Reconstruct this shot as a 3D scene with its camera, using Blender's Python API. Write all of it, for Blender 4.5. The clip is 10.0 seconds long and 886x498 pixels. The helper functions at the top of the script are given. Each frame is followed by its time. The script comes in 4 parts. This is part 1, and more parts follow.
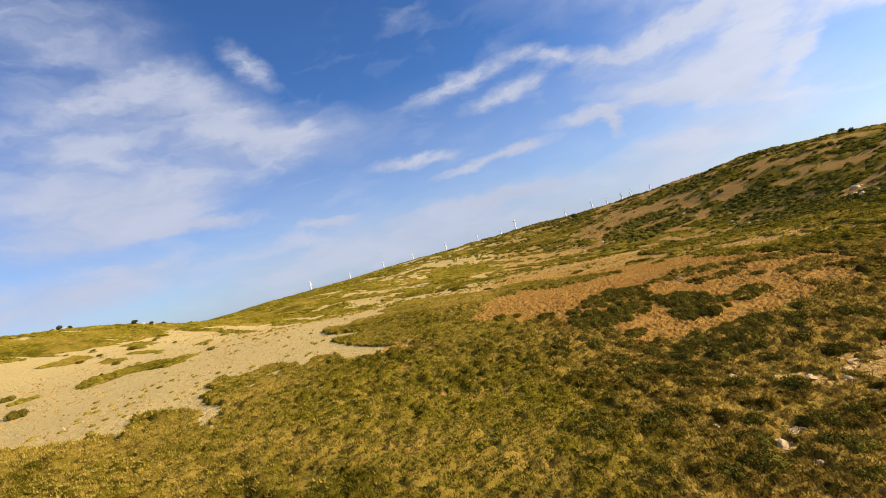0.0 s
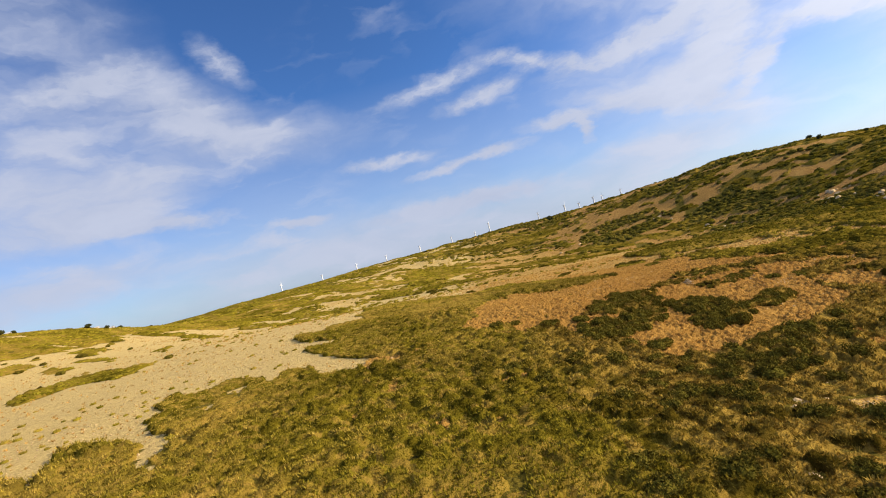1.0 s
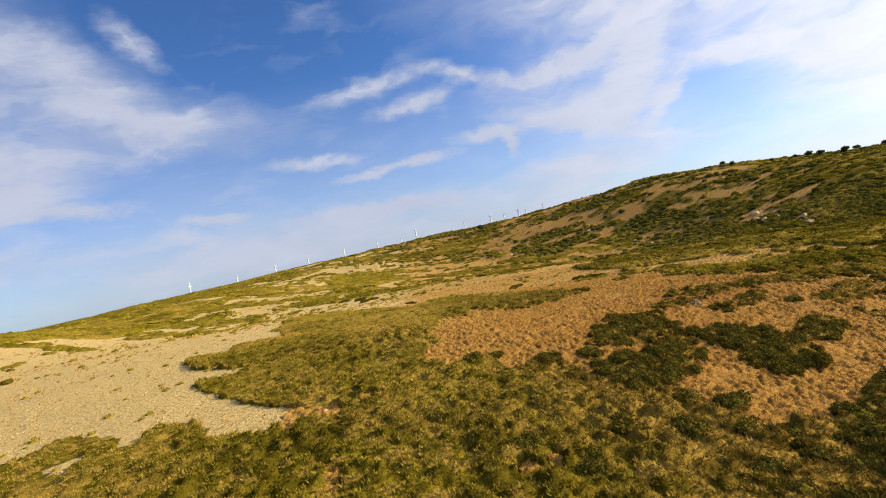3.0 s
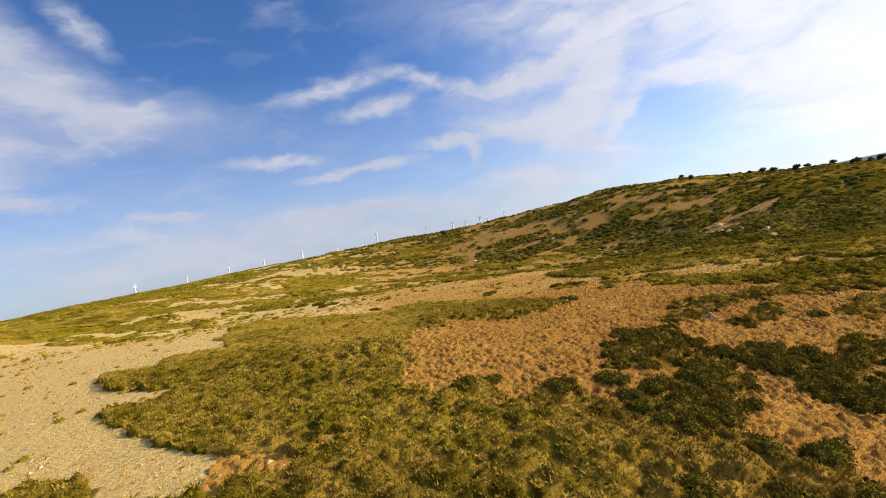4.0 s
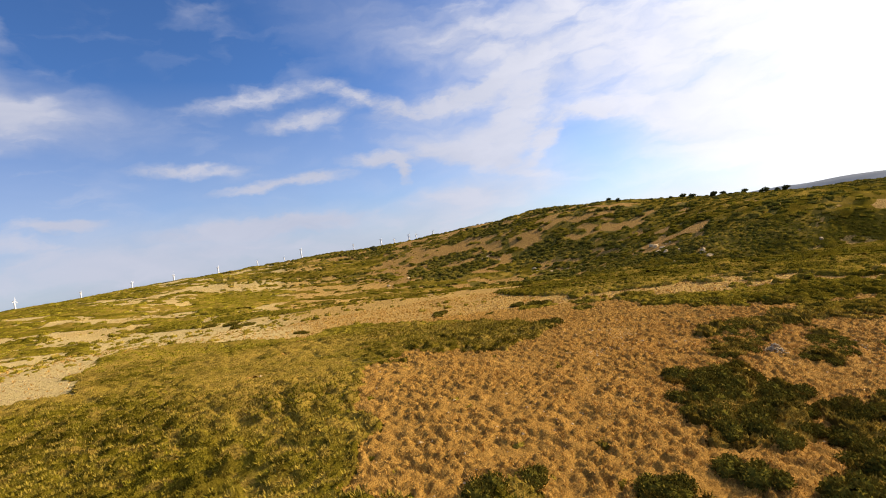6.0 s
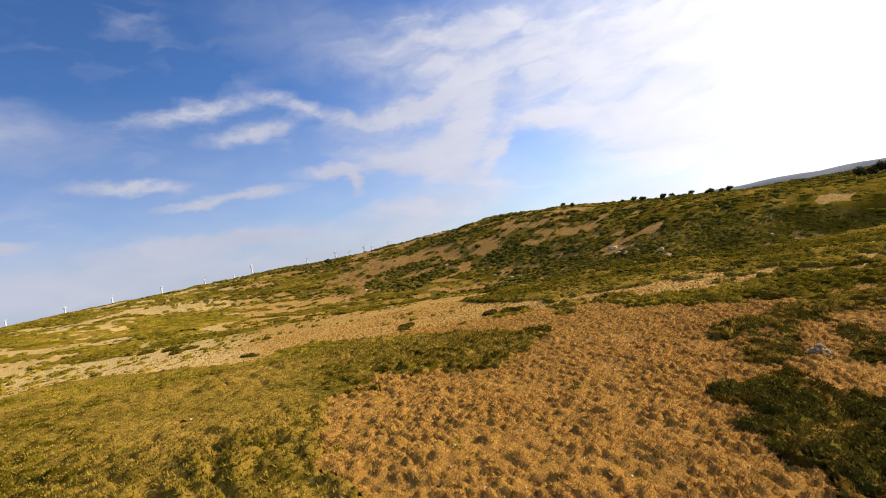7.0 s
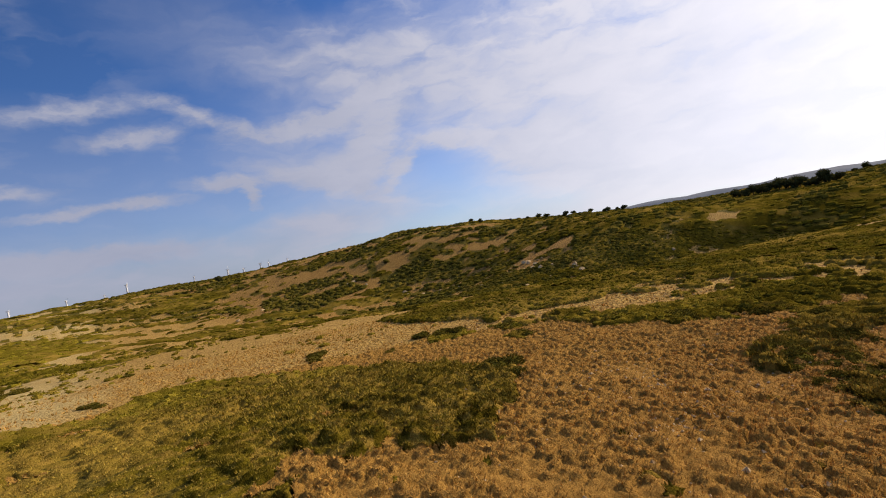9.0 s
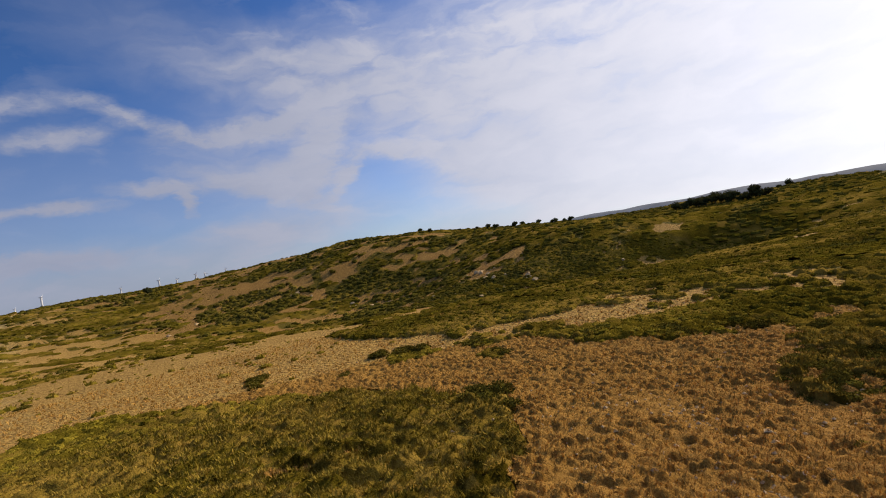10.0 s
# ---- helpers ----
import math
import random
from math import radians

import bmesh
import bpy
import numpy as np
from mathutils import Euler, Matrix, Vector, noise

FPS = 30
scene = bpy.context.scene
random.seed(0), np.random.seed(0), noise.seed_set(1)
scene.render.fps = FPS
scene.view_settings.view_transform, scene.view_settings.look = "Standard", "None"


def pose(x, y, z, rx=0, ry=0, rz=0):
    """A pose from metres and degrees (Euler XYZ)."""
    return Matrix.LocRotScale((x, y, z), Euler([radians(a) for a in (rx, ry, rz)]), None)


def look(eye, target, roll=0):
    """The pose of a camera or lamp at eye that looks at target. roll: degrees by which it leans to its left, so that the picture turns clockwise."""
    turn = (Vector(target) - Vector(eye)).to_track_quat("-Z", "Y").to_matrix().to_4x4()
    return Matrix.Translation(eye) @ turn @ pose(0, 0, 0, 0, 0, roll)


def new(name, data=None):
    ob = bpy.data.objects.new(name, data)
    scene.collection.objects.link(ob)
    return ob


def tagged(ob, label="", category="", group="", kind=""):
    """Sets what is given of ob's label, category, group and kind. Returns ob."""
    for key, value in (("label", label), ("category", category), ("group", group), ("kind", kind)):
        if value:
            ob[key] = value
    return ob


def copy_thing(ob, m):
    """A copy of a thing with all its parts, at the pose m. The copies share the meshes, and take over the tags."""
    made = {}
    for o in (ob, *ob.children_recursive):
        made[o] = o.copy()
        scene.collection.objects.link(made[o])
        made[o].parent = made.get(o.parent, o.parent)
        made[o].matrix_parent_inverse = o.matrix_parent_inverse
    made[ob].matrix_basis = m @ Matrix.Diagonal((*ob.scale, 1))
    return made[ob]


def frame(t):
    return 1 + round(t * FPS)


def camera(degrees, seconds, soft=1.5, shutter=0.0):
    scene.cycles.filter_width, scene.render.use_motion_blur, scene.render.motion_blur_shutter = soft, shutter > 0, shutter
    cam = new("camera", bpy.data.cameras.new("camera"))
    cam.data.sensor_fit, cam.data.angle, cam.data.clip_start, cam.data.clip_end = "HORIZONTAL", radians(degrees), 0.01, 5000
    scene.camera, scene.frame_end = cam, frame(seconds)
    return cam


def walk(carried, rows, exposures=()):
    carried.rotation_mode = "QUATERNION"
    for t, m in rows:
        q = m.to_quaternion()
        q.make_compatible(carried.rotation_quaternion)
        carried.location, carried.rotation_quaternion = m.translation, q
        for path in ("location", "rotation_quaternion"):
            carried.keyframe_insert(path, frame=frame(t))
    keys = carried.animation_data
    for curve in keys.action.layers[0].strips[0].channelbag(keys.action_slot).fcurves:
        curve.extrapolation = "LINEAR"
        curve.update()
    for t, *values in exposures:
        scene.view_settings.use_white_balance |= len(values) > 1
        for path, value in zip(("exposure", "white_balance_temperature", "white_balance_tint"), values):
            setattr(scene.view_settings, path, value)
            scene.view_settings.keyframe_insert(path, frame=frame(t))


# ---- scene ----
cam = camera(86.0, 10.0, soft=1.0)
PATH = [
    (0, -0.01, -0.11, 11.96, 90.00, 15.50, 0.02),
    (0.5, -1.04, 3.16, 12.11, 89.76, 15.49, -1.64),
    (1, -1.84, 6.57, 12.11, 89.34, 15.07, -3.27),
    (1.5, -2.53, 9.81, 12.14, 88.91, 14.21, -5.23),
    (2, -3.22, 13.55, 12.18, 88.55, 13.34, -7.80),
    (2.5, -3.70, 17.46, 12.33, 88.21, 13.00, -10.14),
    (4, -3.86, 29.66, 11.69, 87.69, 10.80, -17.25),
    (4.5, -3.80, 33.27, 11.48, 87.67, 10.20, -19.54),
    (5, -3.57, 36.74, 11.26, 87.88, 9.98, -21.68),
    (5.5, -3.13, 40.44, 10.92, 88.15, 9.19, -23.69),
    (7, -0.90, 50.49, 9.90, 88.65, 11.06, -31.53),
    (7.5, -0.09, 53.52, 9.57, 88.83, 11.74, -34.16),
    (8, 0.82, 56.31, 9.32, 88.77, 11.67, -36.84),
    (8.5, 2.07, 59.13, 9.23, 88.60, 11.06, -39.86),
    (9, 3.50, 62.20, 9.20, 88.46, 10.63, -43.31),
    (9.5, 5.03, 64.93, 9.14, 88.56, 10.35, -46.54),
    (10, 6.24, 67.51, 9.13, 88.53, 10.22, -49.83),
]
EXPOSURES = [(0.0, 0.14, 6250, 10), (2.5, 0.16, 6300, 10), (4.0, 0.17, 6500, 10), (5.5, 0.16, 6550, 11), (7.0, 0.1, 6550, 12), (8.0, -0.2, 6400, 13), (9.0, -0.38, 6350, 15), (10.0, -0.52, 6250, 14)]
walk(cam, [(t, pose(x, y, z, rx, ry, rz)) for t, x, y, z, rx, ry, rz in PATH], EXPOSURES)

# ---- light ----
SUN_AZIMUTH, SUN_HEIGHT = 94.0, 24.0      # degrees clockwise from +y, degrees above the horizon
sun_data = bpy.data.lights.new("sun", "SUN")
sun_data.energy, sun_data.angle, sun_data.color = 6.4, radians(0.6), (1.0, 0.8, 0.53)
sun_way = Vector((math.sin(radians(SUN_AZIMUTH)) * math.cos(radians(SUN_HEIGHT)),
                  math.cos(radians(SUN_AZIMUTH)) * math.cos(radians(SUN_HEIGHT)), math.sin(radians(SUN_HEIGHT))))
sun = new("sun", sun_data)
sun.matrix_world = look(sun_way * 200, (0, 0, 0))


class Nodes:
    """A short way to write node trees."""

    def __init__(self, tree):
        self.tree = tree
        tree.nodes.clear()

    def add(self, kind, inputs=None, **settings):
        node = self.tree.nodes.new(kind)
        for key, value in settings.items():
            if key == "operation":
                node.operation = value
            elif key == "blend_type":
                node.blend_type = value
            elif key == "data_type":
                node.data_type = value
            elif key == "attribute_name":
                node.attribute_name = value
            elif key == "vector_type":
                node.vector_type = value
            elif key == "gradient_type":
                node.gradient_type = value
            elif key == "sky_type":
                node.sky_type = value
            elif key == "noise_dimensions":
                node.noise_dimensions = value
        for key, value in (inputs or {}).items():
            if isinstance(value, bpy.types.NodeSocket):
                self.tree.links.new(value, node.inputs[key])
            else:
                node.inputs[key].default_value = value
        return node

    def math(self, op, a, b=0.0, c=0.0):
        return self.add("ShaderNodeMath", {0: a, 1: b, 2: c}, operation=op).outputs[0]

    def noise(self, vector, scale, detail=4.0, rough=0.55, warp=0.0):
        return self.add("ShaderNodeTexNoise", {"Vector": vector, "Scale": scale, "Detail": detail, "Roughness": rough, "Distortion": warp}).outputs["Fac"]

    def mix(self, fac, a, b, blend="MIX"):
        node = self.add("ShaderNodeMix", {0: fac, 6: a, 7: b}, data_type="RGBA", blend_type=blend)
        return node.outputs[2]

    def ramp(self, fac, lo, hi, out_lo=0.0, out_hi=1.0):
        node = self.add("ShaderNodeMapRange", {0: fac, 1: lo, 2: hi, 3: out_lo, 4: out_hi})
        return node.outputs[0]


# sky with cirrus: streaks as (azimuth, height, half length, half width, slope), in degrees
CIRRUS_THIN = [
    (7.6, 18.1, 6.6, 0.9, 6), (18.6, 17.3, 4.6, 0.9, -23), (30.0, 15.3, 7.6, 1.1, 3), (12.4, 15.5, 4.3, 0.9, 6), (20.6, 10.0, 3.7, 0.8, -4), (36.5, 17.2, 5.0, 0.9, 20),
    (22.5, 8.7, 1.5, 0.6, -72), (31.0, 8.7, 6.2, 1.2, -20), (36.4, 9.4, 3.0, 1.3, 30), (12.4, 9.0, 3.0, 0.65, -2), (5.8, 8.6, 3.4, 0.55, 4), (-0.6, 11.0, 4.2, 0.65, -3),
    (-16.4, 24.8, 2.6, 1.3, -45), (-26.0, 9.6, 5.2, 0.8, -2), (-12.5, 6.6, 2.8, 0.5, -4), (45.5, 11.2, 5.0, 0.9, -8), (39.6, 9.0, 2.2, 0.95, 46), (36.8, 12.6, 5.0, 1.8, 38),
    (-29.5, 23.6, 5.5, 1.4, 16), (6.5, 4.2, 8.0, 0.9, -2),
]
CIRRUS_BROAD = [
    (-33.0, 19.5, 9.5, 6.0, 8), (-22.2, 20.7, 8.0, 2.9, -25), (-12.6, 16.9, 8.0, 2.2, -10), (-36.0, 14.0, 8.0, 4.0, 4), (-24.0, 14.5, 9.0, 2.2, 10),
    (-32.2, 10.8, 7.8, 1.3, 6), (-35.5, 5.2, 9.6, 1.4, 3), (0.3, 2.3, 20.0, 2.6, -2), (33.0, 4.0, 9.0, 1.8, 4), (30.0, 21.0, 14.0, 3.6, -19),
    (47.0, 18.0, 12.0, 5.2, -10), (31.0, 11.5, 8.0, 3.2, -12), (60.0, 16.0, 15.0, 7.5, -18), (63.0, 5.0, 9.0, 2.6, -24), (84.0, 14.0, 24.0, 20.0, -15),
    (-37.0, 29.5, 10.0, 2.2, -4), (57.0, 7.5, 7.0, 2.6, -4), (40.0, 22.0, 9.0, 2.6, -8), (-20.0, 20.5, 5.0, 2.2, -35),
]
world = bpy.data.worlds.new("sky")
scene.world = world
world.use_nodes = True
w = Nodes(world.node_tree)
sky = w.add("ShaderNodeTexSky", sky_type="NISHITA")
sky.sun_disc, sky.sun_elevation, sky.sun_rotation = False, radians(SUN_HEIGHT), radians(SUN_AZIMUTH)
sky.altitude, sky.air_density, sky.dust_density, sky.ozone_density = 1200, 1.0, 0.6, 2.0
way = w.add("ShaderNodeTexCoord").outputs["Generated"]
xyz = w.add("ShaderNodeSeparateXYZ", {0: way})
azimuth = w.math("MULTIPLY", w.math("ARCTAN2", xyz.outputs[0], xyz.outputs[1]), 57.2958)
height = w.math("MULTIPLY", w.math("ARCSINE", xyz.outputs[2]), 57.2958)
flat = w.add("ShaderNodeCombineXYZ", {0: azimuth, 1: height}).outputs[0]
wander = w.add("ShaderNodeTexNoise", {"Vector": flat, "Scale": 0.16, "Detail": 4.0, "Roughness": 0.6}).outputs["Color"]
wander = w.add("ShaderNodeVectorMath", {0: wander, 1: (0.5, 0.5, 0.5)}, operation="SUBTRACT").outputs[0]
wander = w.add("ShaderNodeVectorMath", {0: wander, 1: (3.0, 2.0, 0.0)}, operation="MULTIPLY").outputs[0]
bent = w.add("ShaderNodeVectorMath", {0: flat, 1: wander}, operation="ADD").outputs[0]
frayed = w.add("ShaderNodeTexNoise", {"Vector": w.add("ShaderNodeMapping", {"Vector": flat, "Scale": (0.5, 1.0, 1)}).outputs[0], "Scale": 0.75, "Detail": 4.0, "Roughness": 0.6}).outputs["Color"]
frayed = w.add("ShaderNodeVectorMath", {0: frayed, 1: (0.5, 0.5, 0.5)}, operation="SUBTRACT").outputs[0]
frayed = w.add("ShaderNodeVectorMath", {0: frayed, 1: (2.6, 1.5, 0.0)}, operation="MULTIPLY").outputs[0]
bent = w.add("ShaderNodeVectorMath", {0: bent, 1: frayed}, operation="ADD").outputs[0]


def streaks(items, gain, wide):
    total = None
    for a, h, length, width, slope in items:
        at = w.add("ShaderNodeMapping", {"Vector": bent, "Location": (a, h, 0), "Rotation": (0, 0, radians(slope)), "Scale": (length * 1.7, width * wide, 1)}, vector_type="TEXTURE")
        ball = w.add("ShaderNodeTexGradient", {0: at.outputs[0]}, gradient_type="SPHERICAL").outputs[1]
        ball = w.math("POWER", ball, 1.25)
        total = w.math("MULTIPLY", ball, gain) if total is None else w.math("MULTIPLY_ADD", ball, gain, total)
    return total


stretched = w.add("ShaderNodeMapping", {"Vector": bent, "Rotation": (0, 0, radians(10)), "Scale": (0.13, 0.38, 1)}).outputs[0]
fibre = w.noise(stretched, 1.0, 5.0, 0.52, 0.5)
broad = w.noise(bent, 0.055, 3.0, 0.5)
fluff = w.noise(w.add("ShaderNodeMapping", {"Vector": bent, "Rotation": (0, 0, radians(-8)), "Scale": (0.22, 0.5, 1)}).outputs[0], 2.4, 5.0, 0.6)
thin = w.math("MULTIPLY", streaks(CIRRUS_THIN, 1.12, 1.5), w.ramp(fluff, 0.34, 0.64, 0.5, 1.12))
thick = w.math("MULTIPLY", streaks(CIRRUS_BROAD, 0.78, 1.9), w.ramp(fibre, 0.3, 0.7, 0.42, 1.06))
veil = w.math("MULTIPLY", w.ramp(height, 20.0, -1.0, 0.0, 0.7), w.ramp(broad, 0.3, 0.65, 0.75, 1.1))
loose = w.math("MULTIPLY", w.ramp(fibre, 0.5, 0.8), w.ramp(broad, 0.42, 0.62, 0.0, 0.4))
eastern = w.math("MULTIPLY", w.ramp(azimuth, 48.0, 90.0, 0.0, 0.8), w.ramp(w.math("ADD", w.math("MULTIPLY", fibre, 0.6), w.math("MULTIPLY", broad, 0.4)), 0.36, 0.62, 0.6, 1.1))
cloud = w.math("ADD", w.math("ADD", w.math("ADD", thin, thick), eastern), w.math("ADD", veil, loose))
cloud = w.math("SMOOTH_MIN", cloud, 0.95, 0.35)
cloud = w.math("MULTIPLY", cloud, w.ramp(height, -3.0, 0.0))
glow = w.math("POWER", w.ramp(azimuth, 14.0, 100.0, 0.0, 1.0), 1.6)
white = w.mix(glow, (5.05, 5.35, 6.45, 1), (16.5, 16.2, 16.2, 1))
white = w.mix(1.0, white, w.mix(w.ramp(fibre, 0.32, 0.66), (0.93, 0.94, 0.96, 1), (1.04, 1.03, 1.02, 1)), "MULTIPLY")
deep = w.mix(1.0, sky.outputs[0], w.mix(w.ramp(azimuth, 0.0, 70.0), (0.6, 0.92, 1.36, 1), (0.7, 1.05, 1.6, 1)), "MULTIPLY")
whole = w.mix(cloud, deep, white)
w.add("ShaderNodeOutputWorld", {0: w.add("ShaderNodeBackground", {0: whole, 1: 0.1}).outputs[0]})


# ---- materials ----
def material(name):
    m = bpy.data.materials.new(name)
    m.use_nodes = True
    return m, Nodes(m.node_tree)


def finish(n, colour, rough, height=None, strength=0.4, distance=0.05, through_light=0.0, shine=0.04):
    ins = {"Base Color": colour, "Roughness": rough, "Specular IOR Level": shine}
    if height is not None:
        ins["Normal"] = n.add("ShaderNodeBump", {"Height": height, "Strength": strength, "Distance": distance}).outputs[0]
    shader = n.add("ShaderNodeBsdfPrincipled", ins).outputs[0]
    if through_light:
        thin_leaf = n.add("ShaderNodeBsdfTranslucent", {0: colour}).outputs[0]
        shader = n.add("ShaderNodeMixShader", {0: through_light, 1: shader, 2: thin_leaf}).outputs[0]
    n.add("ShaderNodeOutputMaterial", {0: shader})


def ground_material():
    m, n = material("dry_grassland")
    at = n.add("ShaderNodeNewGeometry").outputs["Position"]
    sand = n.add("ShaderNodeAttribute", attribute_name="sand").outputs["Fac"]
    heath = n.add("ShaderNodeAttribute", attribute_name="heath").outputs["Fac"]
    fine, mid, wide = n.noise(at, 5.0, 6.0, 0.7), n.noise(at, 0.9, 5.0, 0.6), n.noise(at, 0.06, 4.0, 0.55)
    shifted = n.add("ShaderNodeVectorMath", {0: at, 1: n.add("ShaderNodeVectorMath", {0: n.add("ShaderNodeTexNoise", {"Vector": at, "Scale": 1.7, "Detail": 3.0}).outputs["Color"], 1: (0.7, 0.7, 0.0)}, operation="MULTIPLY").outputs[0]}, operation="ADD").outputs[0]
    cells = n.add("ShaderNodeTexVoronoi", {"Vector": n.add("ShaderNodeVectorMath", {0: shifted, 1: (1.0, 1.0, 0.2)}, operation="MULTIPLY").outputs[0], "Scale": 2.1}).outputs["Distance"]
    straw = n.mix(n.ramp(fine, 0.3, 0.68), (0.36, 0.22, 0.048, 1), (0.68, 0.465, 0.13, 1))
    russet = n.add("ShaderNodeAttribute", attribute_name="russet").outputs["Fac"]
    straw = n.mix(n.math("MULTIPLY", russet, 0.9), straw, n.mix(n.ramp(fine, 0.3, 0.68), (0.15, 0.067, 0.013, 1), (0.35, 0.175, 0.042, 1)))
    straw = n.mix(n.ramp(cells, 0.35, 0.75, 0.0, 0.65), straw, (0.14, 0.066, 0.02, 1))
    straw = n.mix(n.ramp(mid, 0.35, 0.7, 0.0, 0.6), straw, (0.4, 0.235, 0.07, 1))
    pale = n.mix(n.ramp(fine, 0.3, 0.7), (0.37, 0.268, 0.095, 1), (0.64, 0.49, 0.2, 1))
    pale = n.mix(n.ramp(mid, 0.5, 0.75, 0.0, 0.5), pale, (0.4, 0.3, 0.14, 1))
    bare = n.mix(n.ramp(n.math("ADD", sand, n.math("MULTIPLY", n.math("SUBTRACT", wide, 0.5), 0.9)), 0.3, 0.7), straw, pale)
    litter = n.mix(n.ramp(fine, 0.35, 0.68), (0.075, 0.058, 0.008, 1), (0.2, 0.15, 0.022, 1))
    litter = n.mix(n.ramp(wide, 0.4, 0.65, 0.0, 0.6), litter, (0.09, 0.08, 0.01, 1))
    colour = n.mix(n.ramp(n.math("ADD", heath, n.math("MULTIPLY", n.math("SUBTRACT", mid, 0.5), 0.5)), 0.4, 0.6), bare, litter)
    bumps = n.math("ADD", n.math("ADD", n.math("MULTIPLY", fine, 0.5), n.math("MULTIPLY", mid, 0.6)), n.math("MULTIPLY", cells, n.ramp(sand, 0.2, 0.9, -0.8, -0.25)))
    finish(n, colour, 0.95, bumps, 0.9, 0.5)
    return m


def sprig_material(name, dark, light, dry, through_light=0.25, eastern=None, relief=0.0):
    m, n = material(name)
    at = n.add("ShaderNodeNewGeometry").outputs["Position"]
    tone = n.add("ShaderNodeAttribute", attribute_name="tone").outputs["Fac"]
    speck = n.noise(at, 9.0, 3.0, 0.6)
    colour = n.mix(n.ramp(speck, 0.3, 0.7), dark, light)
    lusher = n.ramp(n.noise(at, 0.13, 4.0, 0.6), 0.48, 0.66, 0.0, 0.75)
    colour = n.mix(lusher, colour, tuple(0.62 * c for c in dark[:3]) + (1,))
    if eastern:
        plant = n.add("ShaderNodeAttribute", attribute_name="plant").outputs["Fac"]
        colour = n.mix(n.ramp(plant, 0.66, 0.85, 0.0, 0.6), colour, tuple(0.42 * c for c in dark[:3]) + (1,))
        colour = n.mix(n.ramp(plant, 0.4, 0.16, 0.0, 0.75), colour, tuple(0.8 * c for c in dry[:3]) + (1,))
        brown = n.add("ShaderNodeAttribute", attribute_name="brown").outputs["Fac"]
        browner = n.mix(n.ramp(speck, 0.3, 0.7), *eastern)
        browner = n.mix(n.ramp(plant, 0.46, 0.26, 0.0, 0.85), browner, tuple(0.9 * c for c in dry[:3]) + (1,))
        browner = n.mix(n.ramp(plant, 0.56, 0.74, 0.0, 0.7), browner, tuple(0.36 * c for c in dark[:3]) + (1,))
        colour = n.mix(n.math("MULTIPLY", brown, 0.92), colour, browner)
        tone = n.math("MULTIPLY", tone, n.ramp(brown, 0.0, 1.0, 1.0, 0.62))
    colour = n.mix(tone, colour, dry)
    finish(n, colour, 0.85, n.noise(at, 7.0, 5.0, 0.7) if relief else None, relief, 0.2, through_light, 0.0)
    return m


def plain_material(name, lo, hi, scale, rough=0.9, bump=0.5, distance=0.05, metallic=False):
    m, n = material(name)
    at = n.add("ShaderNodeTexCoord").outputs["Object"]
    a, b = n.noise(at, scale, 6.0, 0.65), n.noise(at, scale * 0.17, 3.0, 0.5)
    colour = n.mix(n.ramp(n.math("ADD", n.math("MULTIPLY", a, 0.6), n.math("MULTIPLY", b, 0.4)), 0.35, 0.65), lo, hi)
    finish(n, colour, rough, a, bump, distance)
    return m


def straw_material(name, golden, russet, dark, relief):
    """Dry grass: golden in places, russet in others; the field "tone" tells plant from plant."""
    m, n = material(name)
    at = n.add("ShaderNodeNewGeometry").outputs["Position"]
    tone = n.add("ShaderNodeAttribute", attribute_name="tone").outputs["Fac"]
    red = n.add("ShaderNodeAttribute", attribute_name="russet").outputs["Fac"]
    fine, mid = n.noise(at, 14.0, 4.0, 0.7), n.noise(at, 1.1, 4.0, 0.6)
    pick = n.ramp(fine, 0.3, 0.7)
    colour = n.mix(red, n.mix(pick, *golden), n.mix(pick, *russet))
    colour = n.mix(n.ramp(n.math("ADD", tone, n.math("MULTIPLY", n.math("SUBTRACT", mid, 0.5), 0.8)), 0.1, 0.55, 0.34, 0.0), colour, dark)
    finish(n, colour, 0.95, n.noise(at, 11.0, 5.0, 0.75) if relief else None, relief, 0.12)
    return m


TUSSOCK = straw_material("tussock_grass", ((0.26, 0.136, 0.027, 1), (0.5, 0.29, 0.066, 1)), ((0.15, 0.062, 0.012, 1), (0.37, 0.175, 0.038, 1)), (0.075, 0.032, 0.008, 1), 0.9)
GROUND = ground_material()
HEATH = sprig_material("heath_leaves", (0.158, 0.134, 0.01, 1), (0.36, 0.285, 0.026, 1), (0.53, 0.37, 0.068, 1), 0.06, ((0.1, 0.062, 0.01, 1), (0.31, 0.175, 0.033, 1)), 0.8)
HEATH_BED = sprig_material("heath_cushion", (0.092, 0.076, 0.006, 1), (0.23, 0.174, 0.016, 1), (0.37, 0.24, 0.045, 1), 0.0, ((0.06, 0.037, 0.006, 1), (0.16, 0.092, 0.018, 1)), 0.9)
GRASS = straw_material("dry_grass_blades", ((0.43, 0.23, 0.046, 1), (0.7, 0.42, 0.105, 1)), ((0.28, 0.12, 0.025, 1), (0.6, 0.305, 0.07, 1)), (0.1, 0.044, 0.011, 1), 0.0)
SHRUB = sprig_material("shrub_leaves", (0.062, 0.055, 0.008, 1), (0.165, 0.136, 0.02, 1), (0.3, 0.21, 0.035, 1), 0.05)
TREE = sprig_material("tree_leaves", (0.04, 0.046, 0.016, 1), (0.085, 0.09, 0.03, 1), (0.14, 0.12, 0.04, 1), 0.2)
